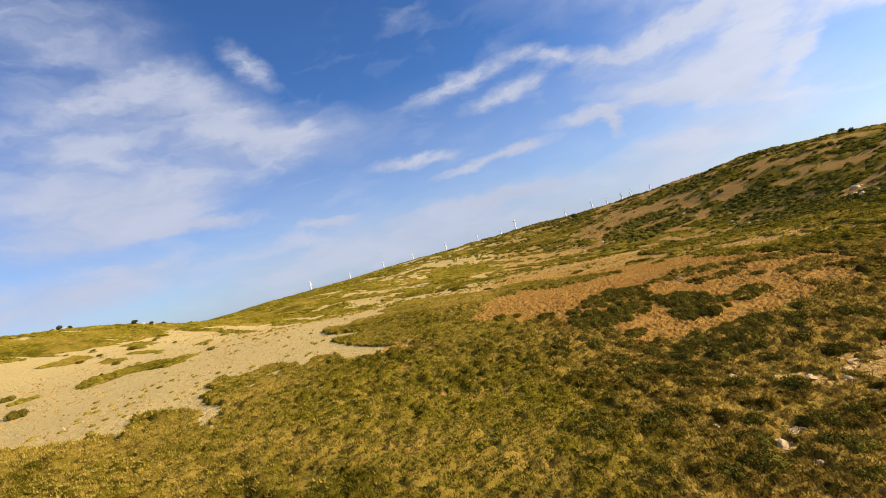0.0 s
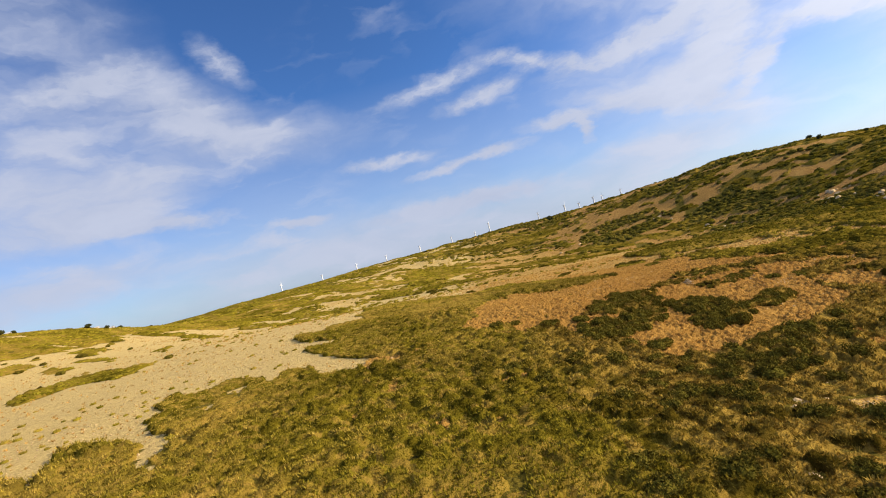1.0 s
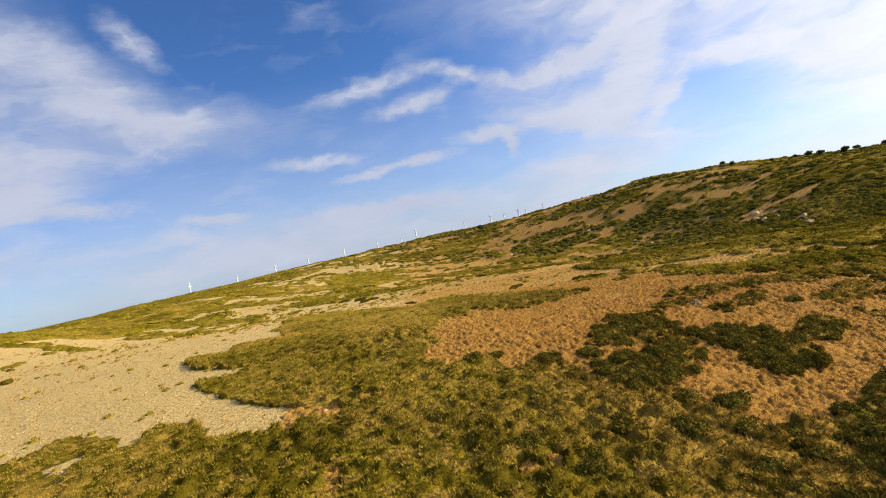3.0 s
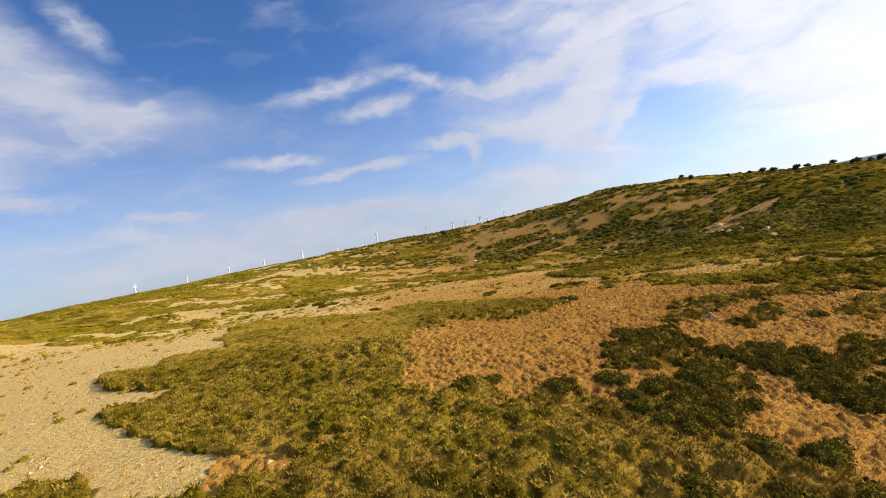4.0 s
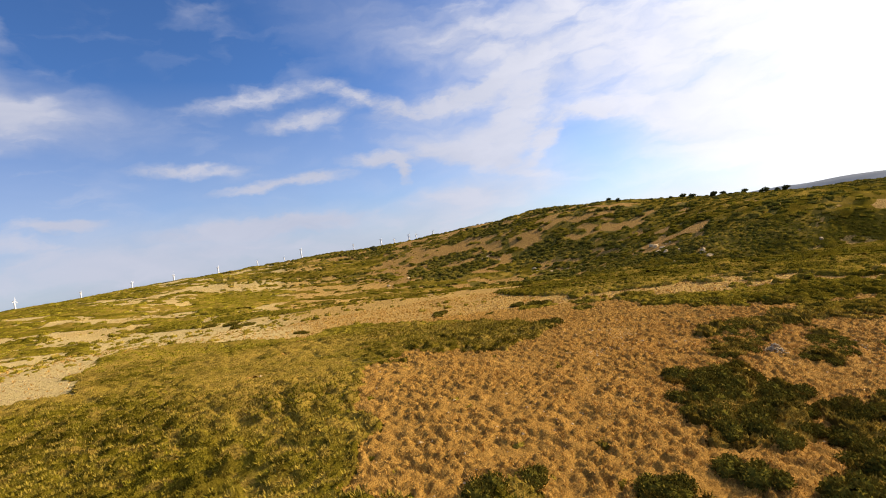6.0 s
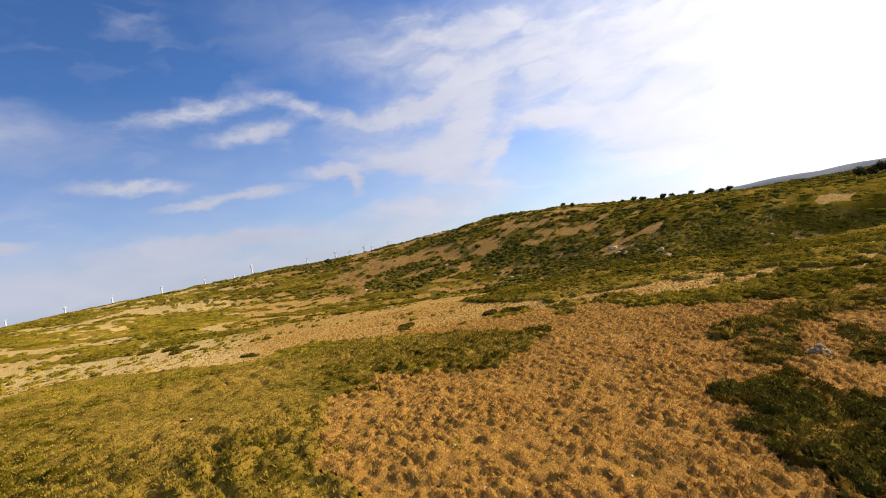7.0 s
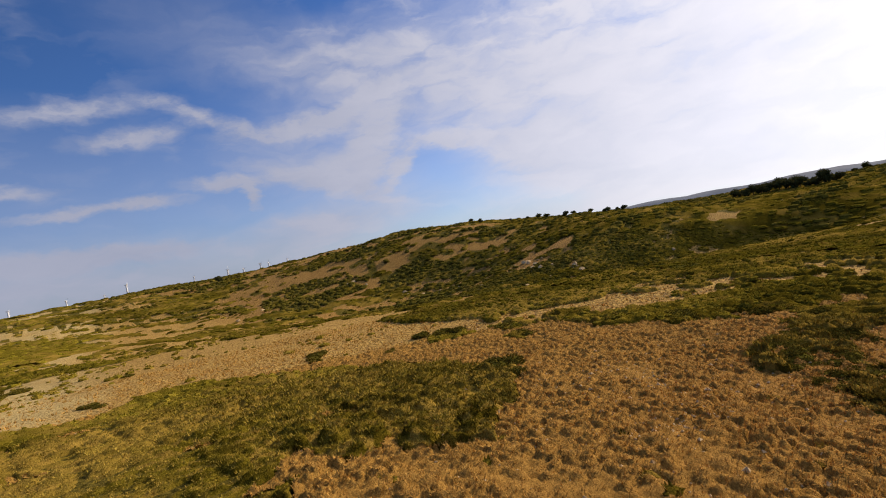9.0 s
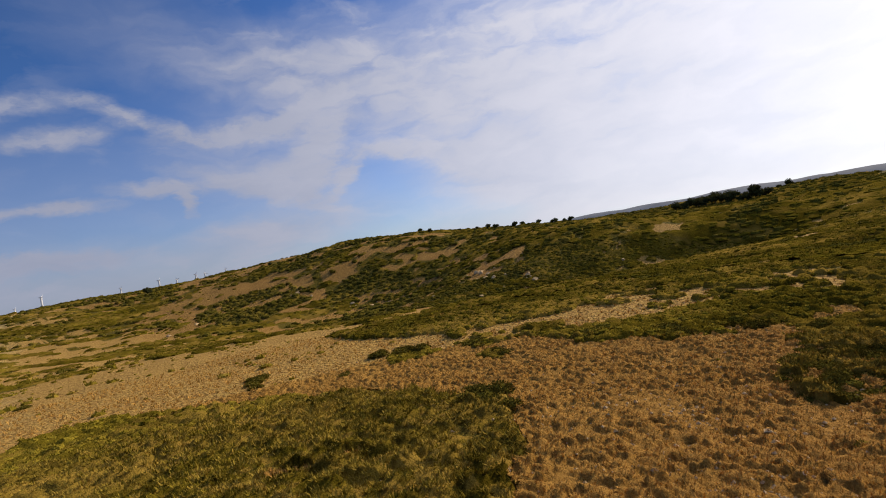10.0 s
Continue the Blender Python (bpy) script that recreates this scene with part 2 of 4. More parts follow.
BARK = plain_material("bark", (0.06, 0.045, 0.03, 1), (0.14, 0.11, 0.08, 1), 9.0)
STONE = plain_material("limestone", (0.38, 0.265, 0.125, 1), (0.74, 0.55, 0.3, 1), 5.0, 0.9, 0.7, 0.04)
# far woodland with the haze of distance put into its base colour
HAZY_WOOD = plain_material("haze_tinted_woodland", (0.12, 0.15, 0.19, 1), (0.2, 0.235, 0.28, 1), 0.012, 1.0, 0.1)
CAIRN_STONE = plain_material("lichened_field_stone", (0.22, 0.165, 0.095, 1), (0.6, 0.46, 0.27, 1), 7.0, 0.95, 0.8, 0.03)
TURBINE = plain_material("white_turbine_paint", (0.76, 0.77, 0.78, 1), (0.84, 0.84, 0.84, 1), 0.4, 0.4, 0.05, 0.01)


# ---- ground form ----
# rises and hollows: x, y, radius, height
NEAR_FORMS = [
    (-10, 55, 28, 0.1), (22, 62, 22, 2.7), (10, 10, 35, -0.6), (38, 90, 25, -1.5), (55, 60, 30, -0.0),
    (5, 95, 30, -0.4), (35, 35, 28, -5.1), (25, 125, 32, -1.9), (80, 100, 35, 1.8), (-45, 60, 40, -2.7),
    (-35, 105, 38, 4.3), (-85, 95, 45, -5.9), (-70, 10, 60, 4.3), (100, 40, 50, -1.5), (130, 150, 45, -7.1),
    (-150, 170, 50, 13.2), (-190, 60, 90, 22.3),
]
FAR_FORMS = [
    (-60, 200, 60, -7.0), (30, 200, 60, 0.0), (100, 240, 60, -6.8), (170, 240, 45, -15.7), (195, 180, 45, 10.6),
    (255, 300, 60, 10.9), (255, 390, 60, 11.2), (220, 470, 80, 8.1), (90, 370, 90, -13.9), (100, 600, 110, 8.4),
    (-60, 640, 130, 3.2), (-220, 600, 130, 3.0), (-130, 300, 80, 6.3), (270, 200, 60, -0.3), (330, 70, 90, 1.3),
    (170, 80, 50, -6.4), (-20, 420, 110, -0.2), (350, 420, 100, 0.9),
    (128, 146, 12, -3.0), (146, 136, 12, -4.5), (164, 124, 12, -4.5), (176, 110, 12, -4.5), (185, 97, 12, -4.0), (193, 84, 12, -3.0),
]


def hashed(a, c, seed):
    k = (a * 374761393 + c * 668265263 + seed * 974634777) & 0xFFFFFFFF
    k = ((k ^ (k >> 13)) * 1274126177) & 0xFFFFFFFF
    return ((k ^ (k >> 16)) & 0xFFFF) / 65535.0


def lattice(x, y, size, seed):
    """Smooth random values from 0 to 1 over the plan, with features of that size."""
    u, v = x / size, y / size
    i, j = np.floor(u).astype(np.int64), np.floor(v).astype(np.int64)
    fu, fv = u - i, v - j
    fu, fv = fu * fu * (3 - 2 * fu), fv * fv * (3 - 2 * fv)
    return (hashed(i, j, seed) * (1 - fu) + hashed(i + 1, j, seed) * fu) * (1 - fv) + (hashed(i, j + 1, seed) * (1 - fu) + hashed(i + 1, j + 1, seed) * fu) * fv


def domes(x, y, size, seed, wide=0.72):
    """Rounded cushions that meet in creases: height from 0 to 1, and a random number for each cushion."""
    i, j = np.floor(x / size).astype(np.int64), np.floor(y / size).astype(np.int64)
    best, name = np.full(np.shape(x), 9.0), np.zeros(np.shape(x))
    for di in (-1, 0, 1):
        for dj in (-1, 0, 1):
            a, c = i + di, j + dj
            d = np.hypot(x / size - a - 0.15 - 0.7 * hashed(a, c, seed), y / size - c - 0.15 - 0.7 * hashed(a, c, seed + 1))
            name = np.where(d < best, hashed(a, c, seed + 2), name)
            best = np.minimum(best, d)
    return np.clip(1 - (best / wide) ** 2, 0, 1), name


def rough_field(x, y, size, seed, octaves=3):
    total, weight = 0.0, 0.0
    for k in range(octaves):
        total = total + lattice(x * (1 + 0.013 * k) + 17.3 * k, y, size / 2**k, seed + k) * 0.55**k
        weight += 0.55**k
    return total / weight


def ease(value, lo, hi):
    q = np.clip((value - lo) / (hi - lo), 0, 1)
    return q * q * (3 - 2 * q)


def ground_height(x, y):
    x, y = np.asarray(x, float), np.asarray(y, float)
    z = 0.0 * x
    for cx, cy, radius, rise in NEAR_FORMS + FAR_FORMS:
        z = z + rise * np.exp(-((x - cx) ** 2 + (y - cy) ** 2) / (2 * radius**2))
    away = np.hypot(x - 5, y - 50)
    z = z + (rough_field(x, y, 7, 11) - 0.5) * (0.5 + 0.5 * ease(away, 60, 150))
    z = z + (rough_field(x, y, 38, 21) - 0.5) * 5.0 * ease(away, 110, 260)
    # the land falls away to the east, with a wooded ridge beyond
    z = z - 70 * ease(x + 0.25 * y, 420, 1000) - 45 * ease(y, 750, 1600)
    z = z + 58 * np.exp(-(((x + 0.3 * y) - 1700) / 260) ** 2) * (0.8 + 0.4 * rough_field(x, y, 300, 31))
    return z
# ---- end of ground form ----


# ---- plant cover in plan ----
HEATH_WEST = [(-60, -20), (-37.7, 31), (-39.6, 38.9), (-33.7, 38), (-30.2, 38.9), (-27.2, 35.6), (-29.9, 40.2), (-31.9, 44.3), (-26.5, 43.8), (-22.2, 36.9), (-20, 35.6), (-22.5, 42.4), (-28, 48), (-27, 51.5),
              (-30.8, 54.5), (-30.5, 58.4), (-26.6, 57.4), (-26, 60.6), (-23.5, 59.4), (-19.5, 55.1), (-18.7, 57.6), (-16.5, 57.1), (-13.9, 53.3), (-9, 51.2), (-7.7, 52.8), (4, 50), (16, 38.5), (10, -20)]
HEATH_FRONT = [(2, 36), (-6, 52), (-0.2, 61.5), (1.4, 60), (2.5, 57.5), (4.8, 58.7), (5.8, 57.4), (5.8, 54.9), (7.1, 54), (8.9, 55.5), (10, 53.4), (10.8, 49), (13, 47), (14.3, 45.4), (13.9, 43.6), (14.8, 41.9),
               (14.4, 40.9), (16.5, 41.4), (17.8, 40.4), (21.5, 40.5), (24.5, 41), (29, 43.5), (36, 48.5), (42, 48), (60, 40), (60, -20), (0, -20)]
HEATH_LOBES = [(-6.8, 54.4), (-9, 55.2), (-11.4, 57), (-13.2, 60), (-16.6, 64.5), (-19, 69), (-19.2, 71.2), (-16.6, 70.2), (-15, 72), (-17.6, 74.8), (-21.8, 78.2), (-24.4, 84), (-24, 87.2), (-20.6, 86.3), (-20.5, 91),
               (-17.2, 91), (-13.6, 90), (-13.7, 94), (-17.5, 104), (-14.3, 110), (0, 112), (6, 80), (2.8, 66), (-4, 52)]
HEATH_TONGUE = [(-16, 106), (-18, 126), (-15.2, 133), (-9.9, 134), (-6.2, 126.6), (-3.4, 123.9), (2.2, 117.1), (7.4, 113), (12.1, 120), (17.5, 120.6), (21, 113.1), (24.8, 107.6), (27.4, 103.7), (28.7, 98.1), (28.8, 90.1),
                (27, 82.4), (22, 78.6), (19.6, 78), (16.7, 75.4), (14.9, 77.8), (15, 80.5), (12.5, 79), (11.8, 82.5), (10.5, 81.2), (9.2, 78), (7.4, 80.4), (5.9, 78.2), (4.7, 75.3), (2.6, 78.3), (3, 72), (2.6, 65.5), (2, 64.2),
                (-0.4, 64.4), (-0.5, 61), (-8, 60), (-14, 92)]
SHRUBS_DARK = [[(19, 61.4), (18.4, 62.5), (20.6, 63), (23.6, 62.7), (24.6, 61.6), (22.8, 60)],
               [(14.3, 58), (17.2, 60.5), (20, 61), (22.8, 59.5), (22.5, 57.5), (20.5, 56.7), (18, 55), (16.1, 54.9), (14.8, 55.6), (13.4, 56.3), (14.8, 57.2)],
               [(21.3, 56.5), (22.8, 56), (21.5, 54), (20.1, 52.8), (19.8, 51.6), (17.8, 49.8), (15.5, 47.8), (13.5, 46.9), (11.6, 47.3), (10.9, 49.5), (10.9, 51), (11.8, 52.4), (13.6, 52.8), (17.2, 53)]]
SHRUBS_DARK += [[(22.3, 55), (24.6, 56.3), (26, 54.8), (27.4, 53), (28, 51.8), (27.8, 49.8), (25, 47.5), (23, 47), (21, 46.8), (20.6, 48.2), (22.3, 50.8), (21.5, 52.5)],
               [(28.3, 51.8), (31.6, 54), (34, 54), (32.6, 51), (30, 49.5), (27.8, 50.2)],
               [(21.1, 41.4), (22.9, 42.2), (24.6, 42.6), (26.2, 41.9), (25.8, 40.1), (20.3, 36.3), (18.2, 36.7), (18.7, 38.7)],
               [(15.3, 38.2), (17, 39.4), (18.3, 39.6), (18.6, 38.3), (16.6, 36.5), (14.7, 36.1), (14.3, 36.9)]]
SHRUBS_CAIRN = [[(30.9, 70), (34.7, 71.2), (38.2, 71.1), (40.5, 70.2), (38.2, 68.5), (36.5, 66.5), (33.3, 66.5), (31, 68.7)],
                [(26, 65.3), (28.4, 67), (31, 67.5), (33, 66.2), (32, 64.8), (29.5, 64), (27, 62.8), (25.2, 63)],
                [(41.5, 70.6), (43.9, 69.9), (41.5, 66.5), (39, 65.8), (38.8, 68.5)],
                [(35.1, 64), (38.8, 64.3), (36.5, 62), (33, 60.5), (29.6, 59.6), (28.5, 60.8), (31.5, 62.2)]]
HEATH_BANK = [(56, 140), (49, 124), (50.5, 107), (45, 102), (42.6, 95.8), (46.6, 94), (43.8, 86), (44.1, 81.8), (42.8, 77.9), (45.3, 77), (45.5, 73.6), (43, 70.7), (40.7, 68.9), (40.3, 67), (43, 66), (47, 62), (90, 60),
              (120, 80), (95, 100), (76, 118), (66, 140)]
GRASS_GAP = [(19.4, 51.2), (20.6, 50), (20.9, 48.4), (20.4, 46.6), (22.2, 46.4), (24.6, 47), (27.5, 48.2), (29.6, 47.6), (29.2, 44.6), (25.2, 43.6), (22.2, 43.4), (20.4, 42), (19.6, 41.1), (17.8, 40.6), (16.5, 41.6), (14.4, 40.9), (14.9, 41.9), (14.1, 43.6), (14.4, 45.8), (16.5, 47.4), (18.4, 49)]
FIELD_STRIPS = [[(37.4, 104.4), (41, 107.4), (43.4, 104.2), (42, 100.4), (39, 101), (37, 102.6)], [(38.6, 92.8), (41.4, 94), (39.4, 90.4), (37.8, 90.2)]]
HEATH_EAST = [(25, 42.5), (30.5, 45.5), (36, 49), (39, 57), (43.8, 62.6), (51.7, 67.7), (61, 67.2), (62, 40), (30, 30)]
OPEN_FIELD = [(-33, 188), (-10, 160), (1, 134), (15, 128), (29, 92), (46, 108), (62, 115), (62, 140), (52, 165), (30, 205), (5, 190), (-14, 205), (-42, 233)]
FRONT_ROCKS = [(15.8, 31.3, 0.4), (18.0, 31.8, 0.3), (22.1, 29.5, 0.4), (14.4, 23.4, 0.4), (12.9, 22.2, 0.5), (14.7, 23.6, 0.4), (14.0, 23.2, 0.22), (16.6, 32.2, 0.4), (11.3, 24.9, 0.35), (13.0, 20.0, 0.3), (23.3, 30.9, 0.5), (24.6, 32.2, 0.55), (20.4, 30.2, 0.5), (15.9, 27.0, 0.3), (12.2, 26.0, 0.25), (21.6, 27.1, 0.3)]
STONY_GROUND = [(17.5, 31), (22.5, 33.5), (31, 35.5), (30, 30), (22, 27.8), (18, 28.2)]
SCRUB_ZONES = [[(150.4, 280.3), (182.5, 306.4), (201, 277.9), (189.3, 229.7), (140.3, 157.8), (96.3, 123.2), (113.1, 152.1), (134.2, 195.5), (150, 248.6)],
               [(172.5, 171.5), (176.8, 149), (168.2, 129), (156.8, 115.4), (149.4, 122.9), (135.7, 124.3), (152.6, 140.3), (158.3, 153.9)],
               [(179.2, 102.6), (232.8, 99.8), (246, 93.4), (225.5, 87.1), (203, 84.7), (182.9, 96.2)],
               [(113.6, 340.5), (138.7, 372.8), (169.4, 319), (158.6, 296.9), (121.7, 297)]]
HEATH_SLOPES = [[(68.7, 86.7), (134.7, 101.4), (171, 94), (190, 83.3), (108.7, 73.5), (88.3, 81.9)], [(-15.7, 292.5), (-11.4, 401.1), (15.4, 413), (36, 338.8), (6.3, 251.7), (-10.7, 251.4)],
                [(72.7, 438.3), (89.3, 467.3), (107.2, 455.3), (140.1, 465.8), (122.7, 427.1), (86.6, 401.4)]]
BARE_SLOPES = [[(62.7, 100.8), (64.2, 95.2), (66.6, 86.4), (62, 85.4), (59.4, 95.2)], [(118.2, 90.3), (147.7, 89.7), (103.5, 72.9), (100.2, 79)], [(166.3, 129.4), (176.7, 124), (179.3, 106.3), (171.3, 101.7), (157.1, 111.6)],
               [(210.5, 293.8), (221.9, 281.1), (237.1, 248.5), (208.1, 245.2)], [(98.7, 395), (131.3, 427.4), (179.1, 435.6), (148.2, 398.3), (113, 355.4)]]
HEATH_STRIP = [(-70.7, 89.6), (-69.7, 94.6), (-71, 101.5), (-65.6, 102.2), (-54.3, 98.6), (-53.6, 91.6), (-53.3, 84.9), (-60, 89), (-62.2, 85.7), (-63.1, 79), (-66, 80)]
HEATH_PLATEAU = [(-112, 120), (-107, 128.8), (-105.7, 133.3), (-100.2, 139), (-97.7, 156), (-91.8, 187.9), (-78.6, 189.4), (-70, 260), (-200, 330), (-280, 200), (-150, 100)]
HEATH_BAND = [(-94.4, 112.9), (-92.8, 115.2), (-96.2, 125.2), (-100.7, 126.7), (-101.5, 121.6), (-99, 112)]


def inside(x, y, outline):
    hit = np.zeros(np.shape(x), bool)
    for (x0, y0), (x1, y1) in zip(outline, outline[1:] + outline[:1]):
        with np.errstate(divide="ignore", invalid="ignore"):
            hit ^= ((y0 > y) != (y1 > y)) & (x < (x1 - x0) * (y - y0) / (y1 - y0 + 1e-9) + x0)
    return hit


def red_share(x, y):
    """How far the dry grass turns from golden to russet, towards the east."""
    return (0.42 + 0.58 * rough_field(x, y, 9, 95)) * (0.3 + 0.7 * ease(y - 0.6 * x, 32, 48)) * ease(x, -6, 14) * np.maximum(1 - 0.85 * ease(y - x, 34, 78), 0.9 * ease(x, 55, 100)) * (0.52 + 0.44 * ease(x, 60, 110) - 0.42 * ease(y, 66, 82) * (1 - ease(x, 60, 110)))


def within(x, y, outlines, sway, seed):
    """Whether spots lie in any of the outlines, their edges made uneven by sway metres."""
    bx = x + (rough_field(x, y, 1.5 * sway, seed) - 0.5) * 2 * sway
    by = y + (rough_field(x, y, 1.5 * sway, seed + 3) - 0.5) * 2 * sway
    hit = np.zeros(np.shape(x), bool)
    for outline in outlines:
        hit |= inside(bx, by, outline)
    return hit


def along_slope(x, y, size, seed, octaves=4):
    """Patches drawn out along the hill's contours."""
    return rough_field(0.34 * (0.77 * x - 0.64 * y) + 500, 1.3 * (0.64 * x + 0.77 * y), size, seed, octaves)


def heath_cover(x, y):
    """1 where low scrub covers the ground, 0 on open ground."""
    x, y = np.asarray(x, float), np.asarray(y, float)
    bx = x + (rough_field(x, y, 3, 41) - 0.5) * 2.2
    by = y + (rough_field(x, y, 3, 51) - 0.5) * 2.2
    near = inside(bx, by, HEATH_WEST) | inside(bx, by, HEATH_FRONT) | inside(bx, by, HEATH_LOBES) | inside(bx, by, HEATH_TONGUE) | (inside(bx, by, HEATH_BANK) & (0.6 * along_slope(x, y, 12, 84) + 0.4 * rough_field(x, y, 4, 85) > 0.43)) | inside(bx, by, HEATH_STRIP) | inside(bx, by, HEATH_BAND) | (inside(bx, by, HEATH_PLATEAU) & (rough_field(0.6 * x + 0.3 * y, 1.6 * y, 9, 89) > 0.38))
    near |= inside(bx, by, HEATH_EAST) & (rough_field(x, y, 4.5, 66) > 0.42)
    near &= (rough_field(x, y, 3.2, 71) < 0.79) & ~inside(bx, by, GRASS_GAP)
    broken = rough_field(x, y, 2.4, 61) > 0.47
    for outline in SHRUBS_DARK + FIELD_STRIPS:
        near |= inside(x + 0.6 * (bx - x), y + 0.6 * (by - y), outline)
    for outline in SHRUBS_CAIRN:
        near |= inside(bx, by, outline) & broken
    near &= ~(inside(bx, by, STONY_GROUND) & (rough_field(x, y, 2.5, 73) < 0.55))
    for rx, ry, size in FRONT_ROCKS:
        near &= np.hypot(x - rx, y - ry) > 0.2 + 0.9 * size
    beyond = (y > 142 + 8 * np.sin(x / 14)) | (x > 50) | (x < -70) | (x + y > 170)
    lush = 0.49 - 0.1 * ease(x, 40, 110) * ease(-y, -190, -100) - 0.11 * ease(x, 120, 200) * ease(-y, -260, -140)
    far = 0.55 * along_slope(x, y, 16, 81) + 0.45 * rough_field(x, y, 7, 83, 4) > lush + 0.06 + 0.06 * ease(-x, -70, 20) * (1 - 1.4 * ease(y, 150, 220)) - 0.12 * ease(-x, 70, 110) * ease(y, 150, 200)
    far |= (x + 0.2 * y > 330) | within(x, y, HEATH_SLOPES, 7, 301)
    far &= ~(inside(bx, by, OPEN_FIELD) | (within(x, y, BARE_SLOPES, 6, 311) & (rough_field(x, y, 5, 315, 3) < 0.55)))
    return np.where(beyond, far | near, near).astype(float)


def dark_cover(x, y):
    """1 where taller dark scrub grows on the slopes beyond the open ground."""
    x, y = np.asarray(x, float), np.asarray(y, float)
    bx = x + (rough_field(x, y, 14, 42) - 0.5) * 20
    by = y + (rough_field(x, y, 14, 52) - 0.5) * 20
    limit = 0.6 - 0.04 * ease(x, 40, 90) + 0.09 * ease(-x, -120, -60) + inside(bx, by, OPEN_FIELD) - 0.15 * within(x, y, SCRUB_ZONES, 8, 321) + 0.06 * ease(-x, -60, 20) - 0.1 * ease(x + 0.2 * y, 270, 330) + 0.12 * within(x, y, HEATH_SLOPES, 6, 331) + within(x, y, BARE_SLOPES, 5, 341)
    beyond = (y > 118) | (x > 50) | (x < -70) | (x + y > 155)
    return (beyond & (0.57 * along_slope(x, y, 16, 86) + 0.43 * rough_field(x, y, 7, 88, 4) > limit - 0.015 + 0.02 * ease(x, 60, 110))).astype(float)


def sand_cover(x, y):
    return ease(14 - x + 0.15 * (y - 60), 0, 34) * (1 - ease(y + 0.5 * x, 130, 230) * 0.4)


def mesh_from(name, verts, faces, mat, smooth=False, fields=None):
    """A mesh from arrays: vertices (n, 3) and faces (m, 3 or 4)."""
    me = bpy.data.meshes.new(name)
    count, sides = faces.shape
    me.vertices.add(len(verts))
    me.vertices.foreach_set("co", np.asarray(verts, np.float32).ravel())
    me.loops.add(count * sides)
    me.loops.foreach_set("vertex_index", np.asarray(faces, np.int32).ravel())
    me.polygons.add(count)
    me.polygons.foreach_set("loop_start", np.arange(count, dtype=np.int32) * sides)
    me.polygons.foreach_set("use_smooth", np.full(count, smooth))
    me.update(calc_edges=True)
    for key, values in (fields or {}).items():
        me.attributes.new(key, "FLOAT", "POINT").data.foreach_set("value", np.asarray(values, np.float32))
    me.materials.append(mat)
    return me


def spread(lo, hi, step, growth, reach):
    """Grid lines: even from lo to hi, then wider and wider out to reach."""
    lines, gap = list(np.arange(lo, hi, step)), step
    while lines[-1] < reach:
        gap *= 1 + growth
        lines.append(lines[-1] + gap)
    gap = step
    while lines[0] > -reach:
        gap *= 1 + growth
        lines.insert(0, lines[0] - gap)
    return np.array(lines)


def reach(x, y):
    """Distance in plan from the flight line."""
    best = np.full(np.shape(x), 1e9)
    for (ax, ay), (bx, by) in (((0, 0), (-4, 30)), ((-4, 30), (0, 52)), ((0, 52), (6, 67))):
        q = np.clip(((x - ax) * (bx - ax) + (y - ay) * (by - ay)) / ((bx - ax) ** 2 + (by - ay) ** 2), 0, 1)
        best = np.minimum(best, np.hypot(x - ax - q * (bx - ax), y - ay - q * (by - ay)))
    return best


def ahead(x, y):
    """Whether a spot lies on the side of the flight line that faces the hill."""
    return np.where(x < 0, y > -0.9 * x - 8, y > np.minimum(x - 10, 52))


def tussock_area(x, y, margin=0.0):
    """Where close-set grass tussocks grow, short of the edge by a margin."""
    return (reach(x, y) < 50 - margin) & ahead(x, y - margin) & (sand_cover(x, y) < 0.75 - 0.03 * margin) & (x > -28 + margin) & (x < 58 - margin) & (y > 34 + margin) & (y < 116 - margin)


def build_ground():
    gx, gy = spread(-45, 60, 1.0, 0.046, 4700), spread(8, 120, 1.0, 0.046, 4700)
    x, y = np.meshgrid(gx, gy)
    z = ground_height(x, y)
    cover = np.maximum(heath_cover(x, y), dark_cover(x, y))
    z = z + 0.12 * cover * (0.4 + rough_field(x, y, 1.6, 91)) - 0.14 * (1 - cover) * tussock_area(x, y, 1.5)
    n, m = len(gx), len(gy)
    k = (np.arange(m - 1)[:, None] * n + np.arange(n - 1)).ravel()
    faces = np.stack([k, k + 1, k + n + 1, k + n], 1)
    me = mesh_from("ground", np.stack([x, y, z], -1).reshape(-1, 3), faces, GROUND, True,
                   {"heath": cover.ravel(), "sand": sand_cover(x, y).ravel(), "russet": red_share(x, y).ravel()})
    return tagged(new("ground", me), "rolling upland of straw-coloured dry grass and sandy soil", "ground", kind="structure")


ground = build_ground()


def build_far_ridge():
    """The wooded ridge beyond the valley to the east, its blue-grey colour standing in for haze."""
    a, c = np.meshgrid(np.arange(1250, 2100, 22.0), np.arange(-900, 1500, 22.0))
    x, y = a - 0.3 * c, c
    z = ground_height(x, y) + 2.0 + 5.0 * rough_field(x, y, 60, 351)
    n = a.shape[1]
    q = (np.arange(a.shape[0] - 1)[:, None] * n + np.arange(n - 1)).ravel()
    me = mesh_from("backdrop_ridge", np.stack([x, y, z], -1).reshape(-1, 3), np.stack([q, q + 1, q + n + 1, q + n], 1), HAZY_WOOD, True)
    return tagged(new("backdrop_ridge", me), "wooded ridge far beyond the valley, painted blue-grey for haze", "ridge", kind="structure")


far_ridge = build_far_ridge()



